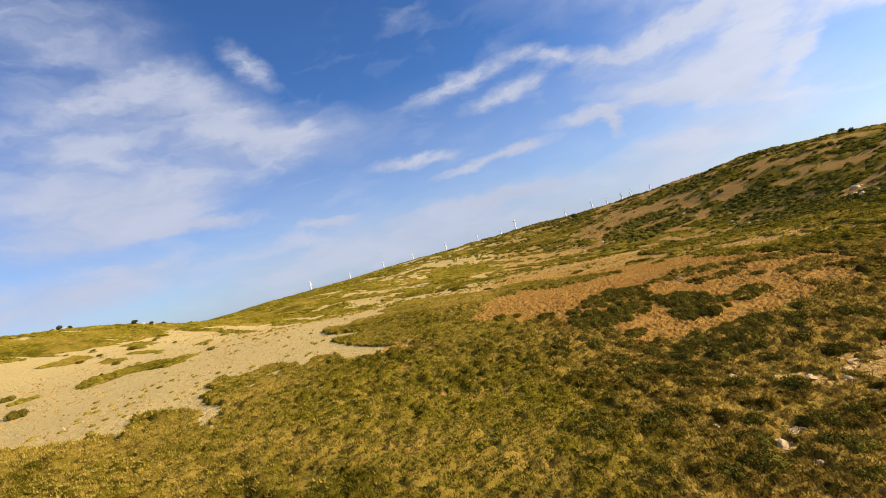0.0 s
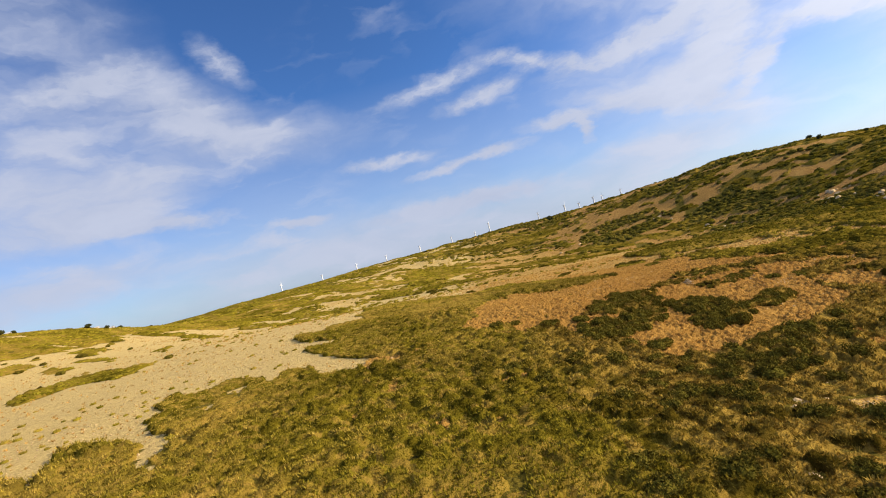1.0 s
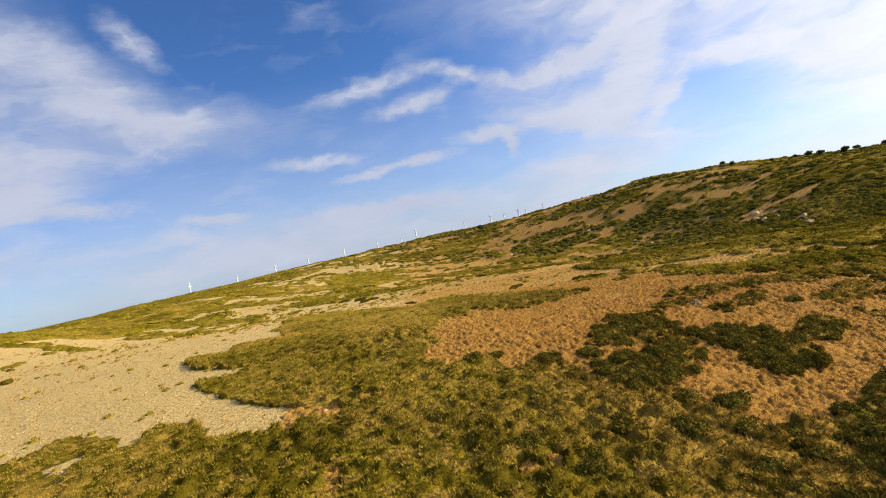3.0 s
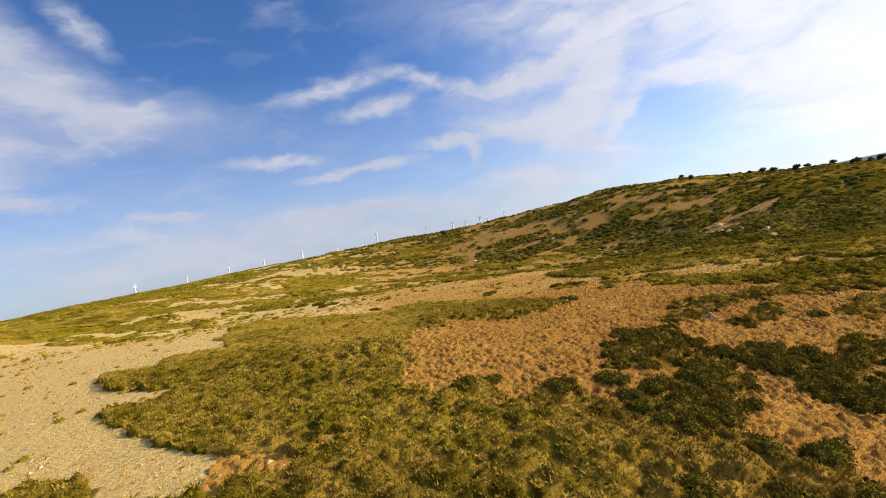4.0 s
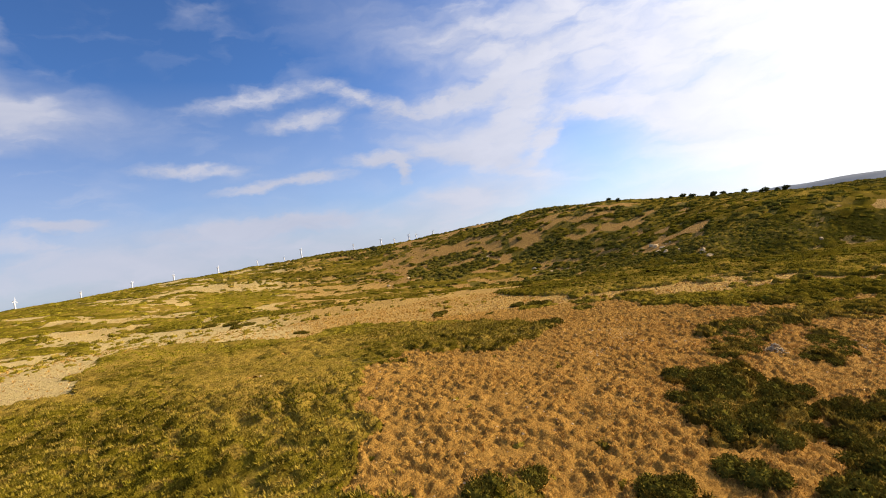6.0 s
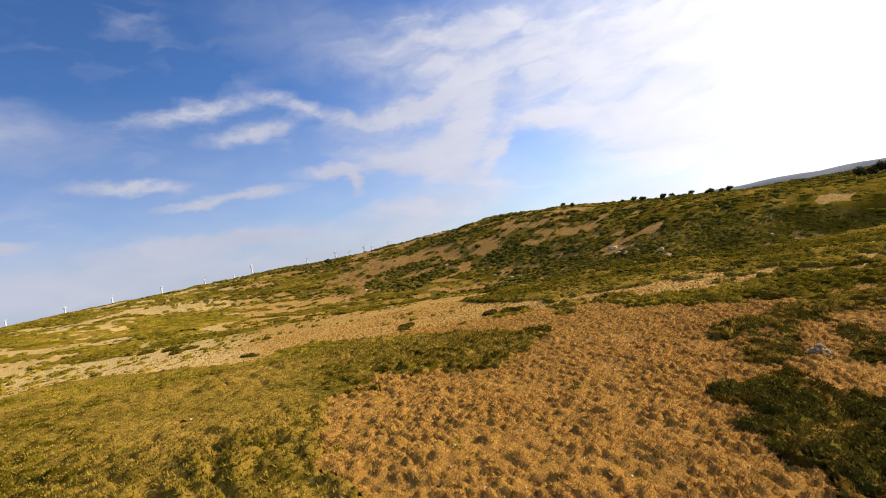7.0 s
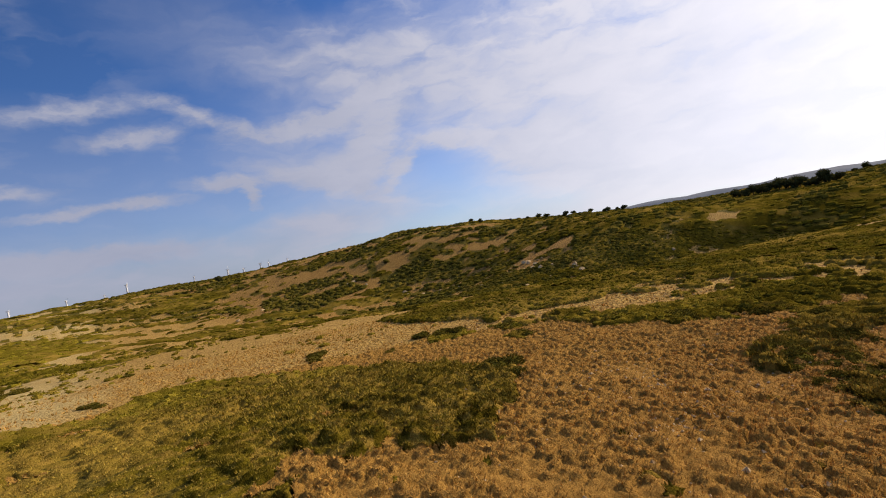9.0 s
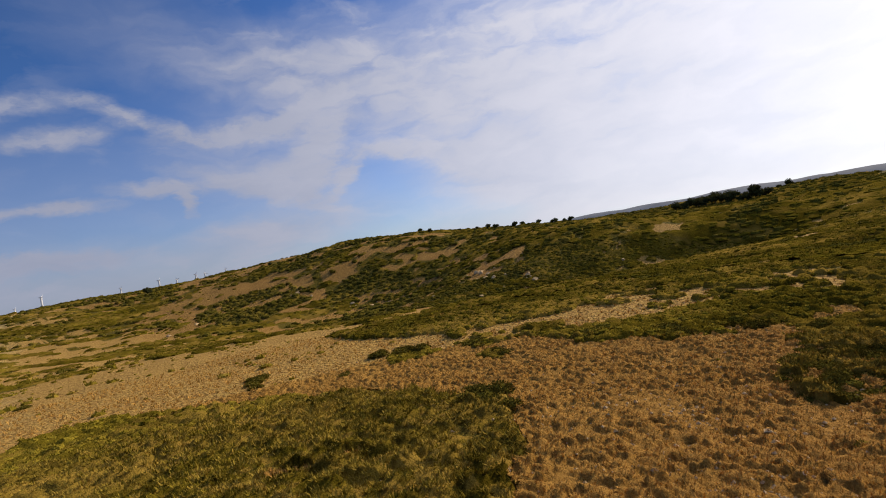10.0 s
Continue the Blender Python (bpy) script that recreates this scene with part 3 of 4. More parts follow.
# ---- low plants ----
def sprigs(base, size, tone, count, wide, lean, seed, loose=0.45):
    """Leafy sprigs in clumps: for each base point, count diamond leaves that rise and lean outwards."""
    r = np.random.default_rng(seed)
    n = len(base)
    turn = r.uniform(0, 2 * np.pi, (n, count))
    tilt = r.uniform(0.1, lean, (n, count))
    length = size[:, None] * r.uniform(0.6, 1.15, (n, count))
    out = np.stack([np.cos(turn), np.sin(turn), 0 * turn], -1)
    way = out * np.sin(tilt)[..., None] + np.array([0, 0, 1.0]) * np.cos(tilt)[..., None]
    side = np.stack([-np.sin(turn), np.cos(turn), r.uniform(-0.4, 0.4, (n, count))], -1)
    root = base[:, None, :] + out * (size[:, None] * r.uniform(0.0, loose, (n, count)))[..., None]
    half = (length * wide)[..., None]
    tip = root + way * length[..., None]
    verts = np.stack([root - side * half, root + side * half, tip], 2).reshape(-1, 3)
    faces = np.arange(len(verts)).reshape(-1, 3)
    shade = np.repeat(np.clip(tone[:, None] + r.uniform(-0.12, 0.12, (n, count)), 0, 1).ravel(), 3)
    return verts, faces, shade


def puffs(base, radius, height, tone, leaves, seed, leaf=0.42, wide=0.3, body=1.0, core=1.0):
    """Small rounded plants: an uneven low dome each, with leaves standing out of it all round."""
    r = np.random.default_rng(seed)
    n, sides = len(base), 7
    turn = np.linspace(0, 2 * np.pi, sides, endpoint=False)[None, :] + r.uniform(0, 6.28, (n, 1))
    rings = []
    for out, up in ((core, -0.15), (0.8 * core, 0.62 * core)):
        q = out * r.uniform(0.75, 1.2, (n, sides)) * radius[:, None]
        rings.append(np.stack([np.cos(turn) * q, np.sin(turn) * q, (up + r.uniform(-0.12, 0.12, (n, sides))) * height[:, None]], -1))
    top = np.stack([r.normal(0, 0.15, n) * radius, r.normal(0, 0.15, n) * radius, height * core], -1)[:, None]
    verts = (np.concatenate([*rings, top], 1) + base[:, None]).reshape(-1, 3)
    k = np.arange(sides)
    m = (k + 1) % sides
    tri = np.concatenate([np.stack([k, m, m + sides], 1), np.stack([k, m + sides, k + sides], 1), np.stack([k + sides, m + sides, np.full(sides, 2 * sides)], 1)])
    faces = (np.arange(n)[:, None, None] * (2 * sides + 1) + tri[None]).reshape(-1, 3)
    shade = np.repeat(tone * body, 2 * sides + 1)
    spin, rise = r.uniform(0, 2 * np.pi, (n, leaves)), r.uniform(0.05, 1.0, (n, leaves))
    flat = np.sqrt(1 - rise**2)
    way = np.stack([np.cos(spin) * flat, np.sin(spin) * flat, rise], -1)
    at = base[:, None] + way * np.stack([radius, radius, height], 1)[:, None] * 0.85 * core
    aim = way + r.normal(0, 0.35, way.shape) + np.array([0, 0, 0.45])
    aim /= np.linalg.norm(aim, axis=-1, keepdims=True)
    side = np.cross(aim, r.normal(0, 1, way.shape))
    side /= np.linalg.norm(side, axis=-1, keepdims=True)
    length = (radius[:, None] * leaf * r.uniform(0.6, 1.4, (n, leaves)))[..., None]
    blades = np.stack([at - side * length * wide, at + side * length * wide, at + aim * length], 2).reshape(-1, 3)
    faces = np.concatenate([faces, len(verts) + np.arange(len(blades)).reshape(-1, 3)])
    shade = np.concatenate([shade, np.repeat(np.clip(tone[:, None] + r.uniform(-0.15, 0.2, (n, leaves)), 0, 1).ravel(), 3)])
    owner = np.concatenate([np.repeat(np.arange(n), 2 * sides + 1), np.repeat(np.arange(n), 3 * leaves)])
    return np.concatenate([verts, blades]), faces, shade, owner


def scatter(x0, x1, y0, y1, cell, seed):
    r = np.random.default_rng(seed)
    gx, gy = np.meshgrid(np.arange(x0, x1, cell), np.arange(y0, y1, cell))
    x = (gx + r.uniform(0, cell, gx.shape)).ravel()
    y = (gy + r.uniform(0, cell, gy.shape)).ravel()
    return x, y


# nearest, farthest, spacing, size, leaves in a clump, box in plan
RINGS = [(0, 24, 0.24, 0.2, 10, (-28, 34, 8, 94)), (24, 40, 0.34, 0.27, 8, (-46, 52, 5, 108)), (40, 80, 0.85, 0.5, 12, (-90, 90, 5, 150)),
         (80, 190, 1.5, 0.95, 12, (-200, 200, 10, 260)), (190, 720, 4.0, 2.1, 5, (-420, 480, 0, 760))]


def mat_share(x, y):
    """Where the scrub is a low, golden mat."""
    return np.maximum(ease(y + 0.4 * x, 70, 86), ease(-x, 15, 22) * ease(y, 42, 52) * (1 - ease(y, 60, 66))) * (1 - ease(x, 6, 16)) * (1 - ease(y, 130, 150))


def heath_lift(x, y, coarse=1.0, plants=False):
    """Height of the scrub's cushions over the ground."""
    big, name = domes(x + (rough_field(x, y, 1.2, 152) - 0.5) * 0.7, y + (rough_field(x, y, 1.2, 153) - 0.5) * 0.7, 1.25 * coarse, 151)
    small, tuft = domes(x, y, 0.56 * coarse, 157)
    tall = 0.45 + 0.55 * ease(rough_field(x, y, 6, 156), 0.2, 0.75)
    broad, _ = domes(x + (rough_field(x, y, 2.5, 163) - 0.5) * 1.6, y + (rough_field(x, y, 2.5, 164) - 0.5) * 1.6, 2.4 * coarse, 161, 0.66)
    cleft = ease(broad, 0.0, 0.28)
    if plants:
        return np.minimum(big + 0.25, small) * (0.3 + 0.7 * cleft), np.clip(0.5 + 1.5 * (0.6 * tuft + 0.4 * name - 0.5), 0, 1)
    return (1 - 0.35 * mat_share(x, y)) * coarse**0.5 * (0.45 + 0.55 * cleft) * (0.02 + 0.62 * big * (0.45 + 0.55 * name) * tall + 0.26 * small * (0.5 + 0.5 * tuft) + 0.16 * (rough_field(x, y, 0.33 * coarse, 158, 2) - 0.5))


def clump_spots(size, seed, x0, x1, y0, y1):
    """One spot in each cell of a plan grid, shifted at random, with a random number for each."""
    i, j = np.meshgrid(np.arange(int(x0 / size), int(x1 / size)), np.arange(int(y0 / size), int(y1 / size)))
    return ((i + 0.1 + 0.8 * hashed(i, j, seed)) * size).ravel(), ((j + 0.1 + 0.8 * hashed(i, j, seed + 1)) * size).ravel(), hashed(i, j, seed + 2).ravel()


def cushion_size(k):
    return (1.0, 1.0, 1.0, 1.6, 2.6)[k]


def brown_share(points):
    """How much of the scrub is of the browner, darker kind, which grows towards the east."""
    x, y = points[:, 0], points[:, 1]
    return np.clip(ease(x + 0.1 * (60 - y) + (rough_field(x, y, 9, 191) - 0.5) * 16, 3, 16), 0, 1) * (1 - 0.5 * ease(x, 60, 120)) * (1 - 0.7 * ease(y + 0.3 * x, 72, 92) * (1 - 0.6 * ease(x, 90, 130))) * (1 - 0.8 * np.exp(-(((x - 1) / 6.5) ** 2) - ((y - 27) / 9) ** 2))


def build_heath():
    parts, start = [], 0
    for k, (lo, hi, cell, size, count, box) in enumerate(RINGS):
        x, y, plant = clump_spots(cell, 100 + 7 * k, *box)
        d = reach(x, y)
        keep = (d >= lo) & (d < hi) & ahead(x, y)
        keep[keep] = heath_cover(x[keep], y[keep]) > 0.5
        x, y, plant = x[keep], y[keep], plant[keep]
        r = np.random.default_rng(200 + k)
        straw = ease(rough_field(x, y, 6, 131) + 0.1 * ease(x, -10, 15) + r.normal(0, 0.1, len(x)), 0.36, 0.7)
        tone = np.clip((0.45, 0.45, 0.45, 0.2, 0.12)[k] * np.clip(straw + 0.3 * ease(y, 34, 46) * ease(x, -25, 5) * (1 - 0.6 * ease(y, 46, 54)) + 0.3 * ease(x, 3, 14) * (1 - ease(y, 40, 60)) - 0.1, 0, 1) + r.normal(0, 0.05, len(x)), 0, 0.8)
        lush = np.exp(-(((x - 1) / 6.5) ** 2) - ((y - 27) / 9) ** 2)
        mat = mat_share(x, y)
        tone = np.clip(tone - 0.7 * lush + 0.32 * mat * (k < 3) + 0.25 * ease(-x, 10, 24) * (1 - ease(y, 54, 64)) * (k < 2) - 0.15 * ease(x, 25, 45) * ease(y, 55, 70), 0, 1)
        lift = heath_lift(x, y, cushion_size(k))
        if k > 1:
            plant = np.clip(0.5 + 0.35 * (plant - 0.5) + 1.1 * (along_slope(x, y, 13, 87, 3) - 0.5), 0, 1)
            tone = 0.25 * tone
            plant = np.clip(plant + 0.1, 0, 1)
        if k < 2:
            # fine sprigs over the cushions, few in the creases between them
            swell, plant = heath_lift(x, y, 1.0, True)
            keep = swell > 0.12 + 0.3 * r.uniform(0, 1, len(x))
            x, y, plant, tone, lift, mat, lush = x[keep], y[keep], plant[keep], tone[keep], lift[keep], mat[keep], lush[keep]
            base = np.stack([x, y, ground_height(x, y) + lift - 0.03], 1)
            v, f, t = sprigs(base, size * r.uniform(0.6, 1.2, len(x)) * (1 - 0.4 * mat), tone, count, 0.2, 1.1, 300 + k, 1.0)
            owner = np.repeat(np.arange(len(x)), 3 * count)
        else:
            wide = size * (0.55 + 0.45 * plant + r.uniform(0, 0.3, len(x)))
            base = np.stack([x, y, ground_height(x, y) + 0.75 * lift - 0.2 * size], 1)
            v, f, t, owner = puffs(base, wide, wide * r.uniform(0.7, 1.2, len(x)) * (0, 0, 0.6, 0.42, 0.36)[k] * (1 - 0.4 * mat), tone, count, 300 + k, (0, 0, 0.34, 0.26, 0.22)[k], 0.4, body=0.9)
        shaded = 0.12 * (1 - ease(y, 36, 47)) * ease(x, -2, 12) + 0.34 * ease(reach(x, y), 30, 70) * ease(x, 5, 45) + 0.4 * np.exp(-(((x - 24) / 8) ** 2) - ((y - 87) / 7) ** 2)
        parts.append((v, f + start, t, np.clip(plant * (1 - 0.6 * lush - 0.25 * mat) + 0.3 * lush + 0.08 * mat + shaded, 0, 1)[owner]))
        start += len(v)
    # the scrub goes on behind the start
    x, y, plant = clump_spots(0.62, 190, -45, 62, -35, 40)
    keep = (reach(x, y) < 48) & (~ahead(x, y) | (y < 8))
    keep[keep] = heath_cover(x[keep], y[keep]) > 0.5
    x, y, plant = x[keep], y[keep], plant[keep]
    r = np.random.default_rng(191)
    wide = 0.24 + 0.24 * plant
    v, f, t, owner = puffs(np.stack([x, y, ground_height(x, y) + 0.1], 1), wide, 0.6 * wide, np.clip(r.normal(0.12, 0.1, len(x)), 0, 1), 10, 192, 0.36, 0.4, body=0.9)
    parts.append((v, f + start, t, np.clip(0.3 + 0.45 * plant + 0.4 * (rough_field(x, y, 4, 194) - 0.5), 0, 1)[owner]))
    start += len(v)
    # lone cushions out on the open ground
    x, y = scatter(-60, 70, 20, 235, 2.0, 180)
    far_x, far_y = scatter(-140, 150, 120, 430, 4.5, 183)
    x, y = np.concatenate([x, far_x]), np.concatenate([y, far_y])
    r = np.random.default_rng(181)
    keep = (heath_cover(x, y) < 0.5) & ahead(x, y) & (rough_field(x, y, 8, 185) + r.uniform(-0.2, 0.2, len(x)) > 0.66)
    x, y = x[keep], y[keep]
    wide = r.uniform(0.14, 0.34, len(x)) * (1 + 1.2 * ease(y, 80, 130) * (r.uniform(0, 1, len(x)) > 0.7)) * (1 + ease(y, 150, 260))
    v, f, t, owner = puffs(np.stack([x, y, ground_height(x, y) + 0.02], 1), 1.15 * wide, 0.6 * wide, np.clip(0.2 + r.normal(0, 0.2, len(x)), 0, 1), 22, 182, 0.42, 0.3, 0.7)
    parts.append((v, f + start, t, 0.35 + 0.5 * hashed(np.arange(len(x)), 3, 79)[owner]))
    me = mesh_from("heath_scrub", np.concatenate([p[0] for p in parts]), np.concatenate([p[1] for p in parts]), HEATH, False,
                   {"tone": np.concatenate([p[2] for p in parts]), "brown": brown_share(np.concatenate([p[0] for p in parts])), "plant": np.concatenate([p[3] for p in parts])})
    return tagged(new("heath_scrub", me), "olive and straw coloured low heath scrub carpeting the ground", "scrub", kind="stuff")


def build_dark_scrub():
    parts, start = [], 0
    for k, (lo, hi, cell, size, count, box) in enumerate([(30, 190, 1.6, 1.1, 14, (-190, 210, 20, 260)), (190, 760, 3.8, 2.2, 7, (-300, 700, 0, 680))]):
        x, y, plant = clump_spots(cell, 600 + 7 * k, *box)
        d = reach(x, y)
        keep = (d >= lo) & (d < hi) & ahead(x, y)
        keep[keep] = dark_cover(x[keep], y[keep]) > 0.5
        x, y, plant = x[keep], y[keep], plant[keep]
        r = np.random.default_rng(610 + k)
        tone = np.clip((rough_field(x, y, 10, 618) - 0.5) * 1.5 + r.normal(0, 0.12, len(x)), 0, 0.8)
        wide = size * (0.55 + 0.5 * plant)
        base = np.stack([x, y, ground_height(x, y) + 0.1 * size], 1)
        v, f, t, _ = puffs(base, wide, wide * r.uniform(0.35, 0.7, len(x)), tone, count, 620 + k, 0.3, 0.36)
        parts.append((v, f + start, t))
        start += len(v)
    me = mesh_from("dark_scrub", np.concatenate([p[0] for p in parts]), np.concatenate([p[1] for p in parts]), SHRUB, False,
                   {"tone": np.concatenate([p[2] for p in parts])})
    return tagged(new("dark_scrub", me), "patches of taller dark green scrub across the slopes", "scrub", kind="stuff")


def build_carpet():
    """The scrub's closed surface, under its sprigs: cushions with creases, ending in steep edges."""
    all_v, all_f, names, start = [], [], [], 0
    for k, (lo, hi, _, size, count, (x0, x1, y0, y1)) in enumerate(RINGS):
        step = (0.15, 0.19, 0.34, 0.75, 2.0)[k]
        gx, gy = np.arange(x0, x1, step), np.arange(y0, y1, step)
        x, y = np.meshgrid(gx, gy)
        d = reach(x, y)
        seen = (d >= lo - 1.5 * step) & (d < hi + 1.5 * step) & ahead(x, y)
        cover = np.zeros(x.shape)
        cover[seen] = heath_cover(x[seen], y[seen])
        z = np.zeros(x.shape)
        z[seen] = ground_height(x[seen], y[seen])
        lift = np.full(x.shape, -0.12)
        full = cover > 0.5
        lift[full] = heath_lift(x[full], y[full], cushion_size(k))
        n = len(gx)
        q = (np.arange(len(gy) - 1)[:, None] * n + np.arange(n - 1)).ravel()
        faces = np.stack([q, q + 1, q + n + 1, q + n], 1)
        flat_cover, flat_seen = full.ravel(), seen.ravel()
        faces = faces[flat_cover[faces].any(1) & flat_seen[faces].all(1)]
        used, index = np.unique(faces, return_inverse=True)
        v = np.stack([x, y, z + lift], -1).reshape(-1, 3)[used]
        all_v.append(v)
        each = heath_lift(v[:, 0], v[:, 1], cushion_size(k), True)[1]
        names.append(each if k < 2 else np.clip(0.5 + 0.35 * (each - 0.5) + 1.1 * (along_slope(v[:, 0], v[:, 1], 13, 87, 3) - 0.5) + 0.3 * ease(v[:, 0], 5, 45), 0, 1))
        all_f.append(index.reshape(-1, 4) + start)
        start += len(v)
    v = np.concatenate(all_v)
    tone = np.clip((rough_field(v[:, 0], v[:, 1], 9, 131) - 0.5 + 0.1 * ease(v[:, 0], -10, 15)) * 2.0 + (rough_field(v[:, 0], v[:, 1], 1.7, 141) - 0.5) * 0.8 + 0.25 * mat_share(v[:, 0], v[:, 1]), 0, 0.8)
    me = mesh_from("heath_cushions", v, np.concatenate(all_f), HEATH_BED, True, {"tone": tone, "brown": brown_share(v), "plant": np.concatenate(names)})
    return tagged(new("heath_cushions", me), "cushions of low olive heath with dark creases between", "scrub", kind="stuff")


TUFT = 0.4


def tussock_lift(x, y):
    """Height of grass tussocks, now and then a tall one, and a random number for each."""
    small, name = domes(x + (rough_field(x, y, 0.5, 252) - 0.5) * 0.3, y + (rough_field(x, y, 0.5, 253) - 0.5) * 0.3, TUFT, 251, 0.55)
    large, pick = domes(x, y, 1.1, 256, 0.4)
    tall = np.sqrt(large) * (pick > 0.72)
    rough = ease(rough_field(x, y, 5, 259), 0.1, 0.5) * (1 - 0.75 * sand_cover(x, y))
    thick = 0.5 + 0.5 * ease(rough_field(x, y, 1.4, 263, 2), 0.3, 0.55)
    lift = 0.02 + np.maximum(0.38 * np.sqrt(small) * (0.35 + 0.65 * name) * thick * (0.6 + 0.4 * rough), 0.28 * tall * (0.3 + 0.7 * rough)) + 0.1 * (rough_field(x, y, 0.25, 261, 2) - 0.5)
    return lift, np.clip(1.05 - 0.6 * name - 0.3 * tall * rough, 0, 1)


def build_tussocks():
    step = 0.13
    gx, gy = np.arange(-28, 58, step), np.arange(34, 116, step)
    x, y = np.meshgrid(gx, gy)
    keep = tussock_area(x, y)
    lift = np.full(x.shape, -0.1)
    name = np.zeros(x.shape)
    z = np.zeros(x.shape)
    keep[keep] = heath_cover(x[keep], y[keep]) < 0.5
    lift[keep], name[keep] = tussock_lift(x[keep], y[keep])
    z[keep] = ground_height(x[keep], y[keep])
    n = len(gx)
    q = (np.arange(len(gy) - 1)[:, None] * n + np.arange(n - 1)).ravel()
    faces = np.stack([q, q + 1, q + n + 1, q + n], 1)
    faces = faces[keep.ravel()[faces].all(1)]
    used, index = np.unique(faces, return_inverse=True)
    v = np.stack([x, y, z + lift], -1).reshape(-1, 3)[used]
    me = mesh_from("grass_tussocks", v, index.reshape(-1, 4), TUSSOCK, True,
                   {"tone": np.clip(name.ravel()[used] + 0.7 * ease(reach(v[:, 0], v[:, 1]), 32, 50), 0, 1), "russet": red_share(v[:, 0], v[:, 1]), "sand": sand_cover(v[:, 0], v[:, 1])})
    return tagged(new("grass_tussocks", me), "close-set rounded tussocks of russet dry grass", "grass", kind="stuff")


def build_grass():
    parts, start = [], 0

    def grow(x, y, z, size, tone, count, wide, lean, seed):
        nonlocal start
        v, f, t = sprigs(np.stack([x, y, z], 1), size, tone, count, wide, lean, seed)
        parts.append((v, f + start, t))
        start += len(v)

    # blades that stand out of the tussocks
    x, y, pick = clump_spots(0.15, 440, -28, 58, 34, 116)
    r = np.random.default_rng(440)
    keep = tussock_area(x, y) & (reach(x, y) < 52 - 22 * r.uniform(0, 1, len(x)) ** 2)
    keep[keep] = heath_cover(x[keep], y[keep]) < 0.5
    x, y, pick = x[keep], y[keep], pick[keep]
    lift, tone = tussock_lift(x, y)
    keep = lift > 0.03 + 0.12 * pick
    x, y, lift, tone = x[keep], y[keep], lift[keep], tone[keep]
    tall = r.uniform(0.65, 1.2, len(x)) * (0.7 + 1.6 * np.clip(lift, 0, 0.3)) * (1 - 0.3 * sand_cover(x, y))
    grow(x, y, ground_height(x, y) + lift - 0.03, 0.13 * tall, np.clip(0.3 + 0.75 * tone + r.normal(0, 0.14, len(x)), 0, 1), 6, 0.13, 1.2, 441)
    # looser tufts farther off and on the thin ground
    for k, (lo, hi, cell, size, box) in enumerate([(0, 50, 0.5, 0.2, (-40, 45, 8, 104)), (50, 90, 0.75, 0.32, (-90, 70, 5, 150))]):
        x, y = scatter(*box, cell, 400 + k)
        d = reach(x, y)
        keep = (d >= lo) & (d < hi) & ahead(x, y) & (heath_cover(x, y) < 0.5)
        keep &= (np.random.default_rng(410 + k).uniform(0, 1, len(x)) > 0.9 * sand_cover(x, y)) & ~tussock_area(x, y)
        keep &= rough_field(x, y, 1.3, 161, 2) > 0.42
        x, y = x[keep], y[keep]
        r = np.random.default_rng(420 + k)
        tone = np.clip(0.6 + (rough_field(x, y, 5, 171) - 0.5) * 1.0 + r.normal(0, 0.15, len(x)), 0.15, 1)
        grow(x, y, ground_height(x, y) - 0.03, size * r.uniform(0.6, 1.3, len(x)), tone, 9, 0.14, 1.3, 430 + k)
    x, y = scatter(-95, 10, 15, 170, 1.25, 460)
    r = np.random.default_rng(461)
    keep = (sand_cover(x, y) > 0.35) & ahead(x, y) & (rough_field(x, y, 7, 462) + r.uniform(-0.3, 0.3, len(x)) > 0.62)
    keep[keep] = heath_cover(x[keep], y[keep]) < 0.5
    x, y = x[keep], y[keep]
    grow(x, y, ground_height(x, y) - 0.02, r.uniform(0.1, 0.28, len(x)) * (1 + 0.5 * ease(reach(x, y), 40, 110)), np.clip(r.normal(0.2, 0.2, len(x)), 0, 1), 14, 0.13, 1.35, 463)
    v = np.concatenate([p[0] for p in parts])
    me = mesh_from("dry_grass", v, np.concatenate([p[1] for p in parts]), GRASS, False,
                   {"tone": np.concatenate([p[2] for p in parts]), "russet": red_share(v[:, 0], v[:, 1])})
    return tagged(new("dry_grass", me), "tufts of dry straw-coloured grass on open ground", "grass", kind="stuff")


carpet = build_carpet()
heath = build_heath()
dark_scrub = build_dark_scrub()
tussocks = build_tussocks()
grass = build_grass()


# ---- wind turbines ----
def part(name, bm, mat, parent, label=""):
    me = bpy.data.meshes.new(name)
    bm.to_mesh(me)
    bm.free()
    me.materials.append(mat)
    ob = new(name, me)
    ob.parent = parent
    if label:
        tagged(ob, label)
    return ob


def cone(bm, r0, r1, p0, p1, sides=12):
    p0, p1 = Vector(p0), Vector(p1)
    turn = (p1 - p0).to_track_quat("Z", "Y").to_matrix().to_4x4()
    m = Matrix.Translation((p0 + p1) / 2) @ turn
    bmesh.ops.create_cone(bm, cap_ends=True, segments=sides, radius1=r0, radius2=r1, depth=(p1 - p0).length, matrix=m)


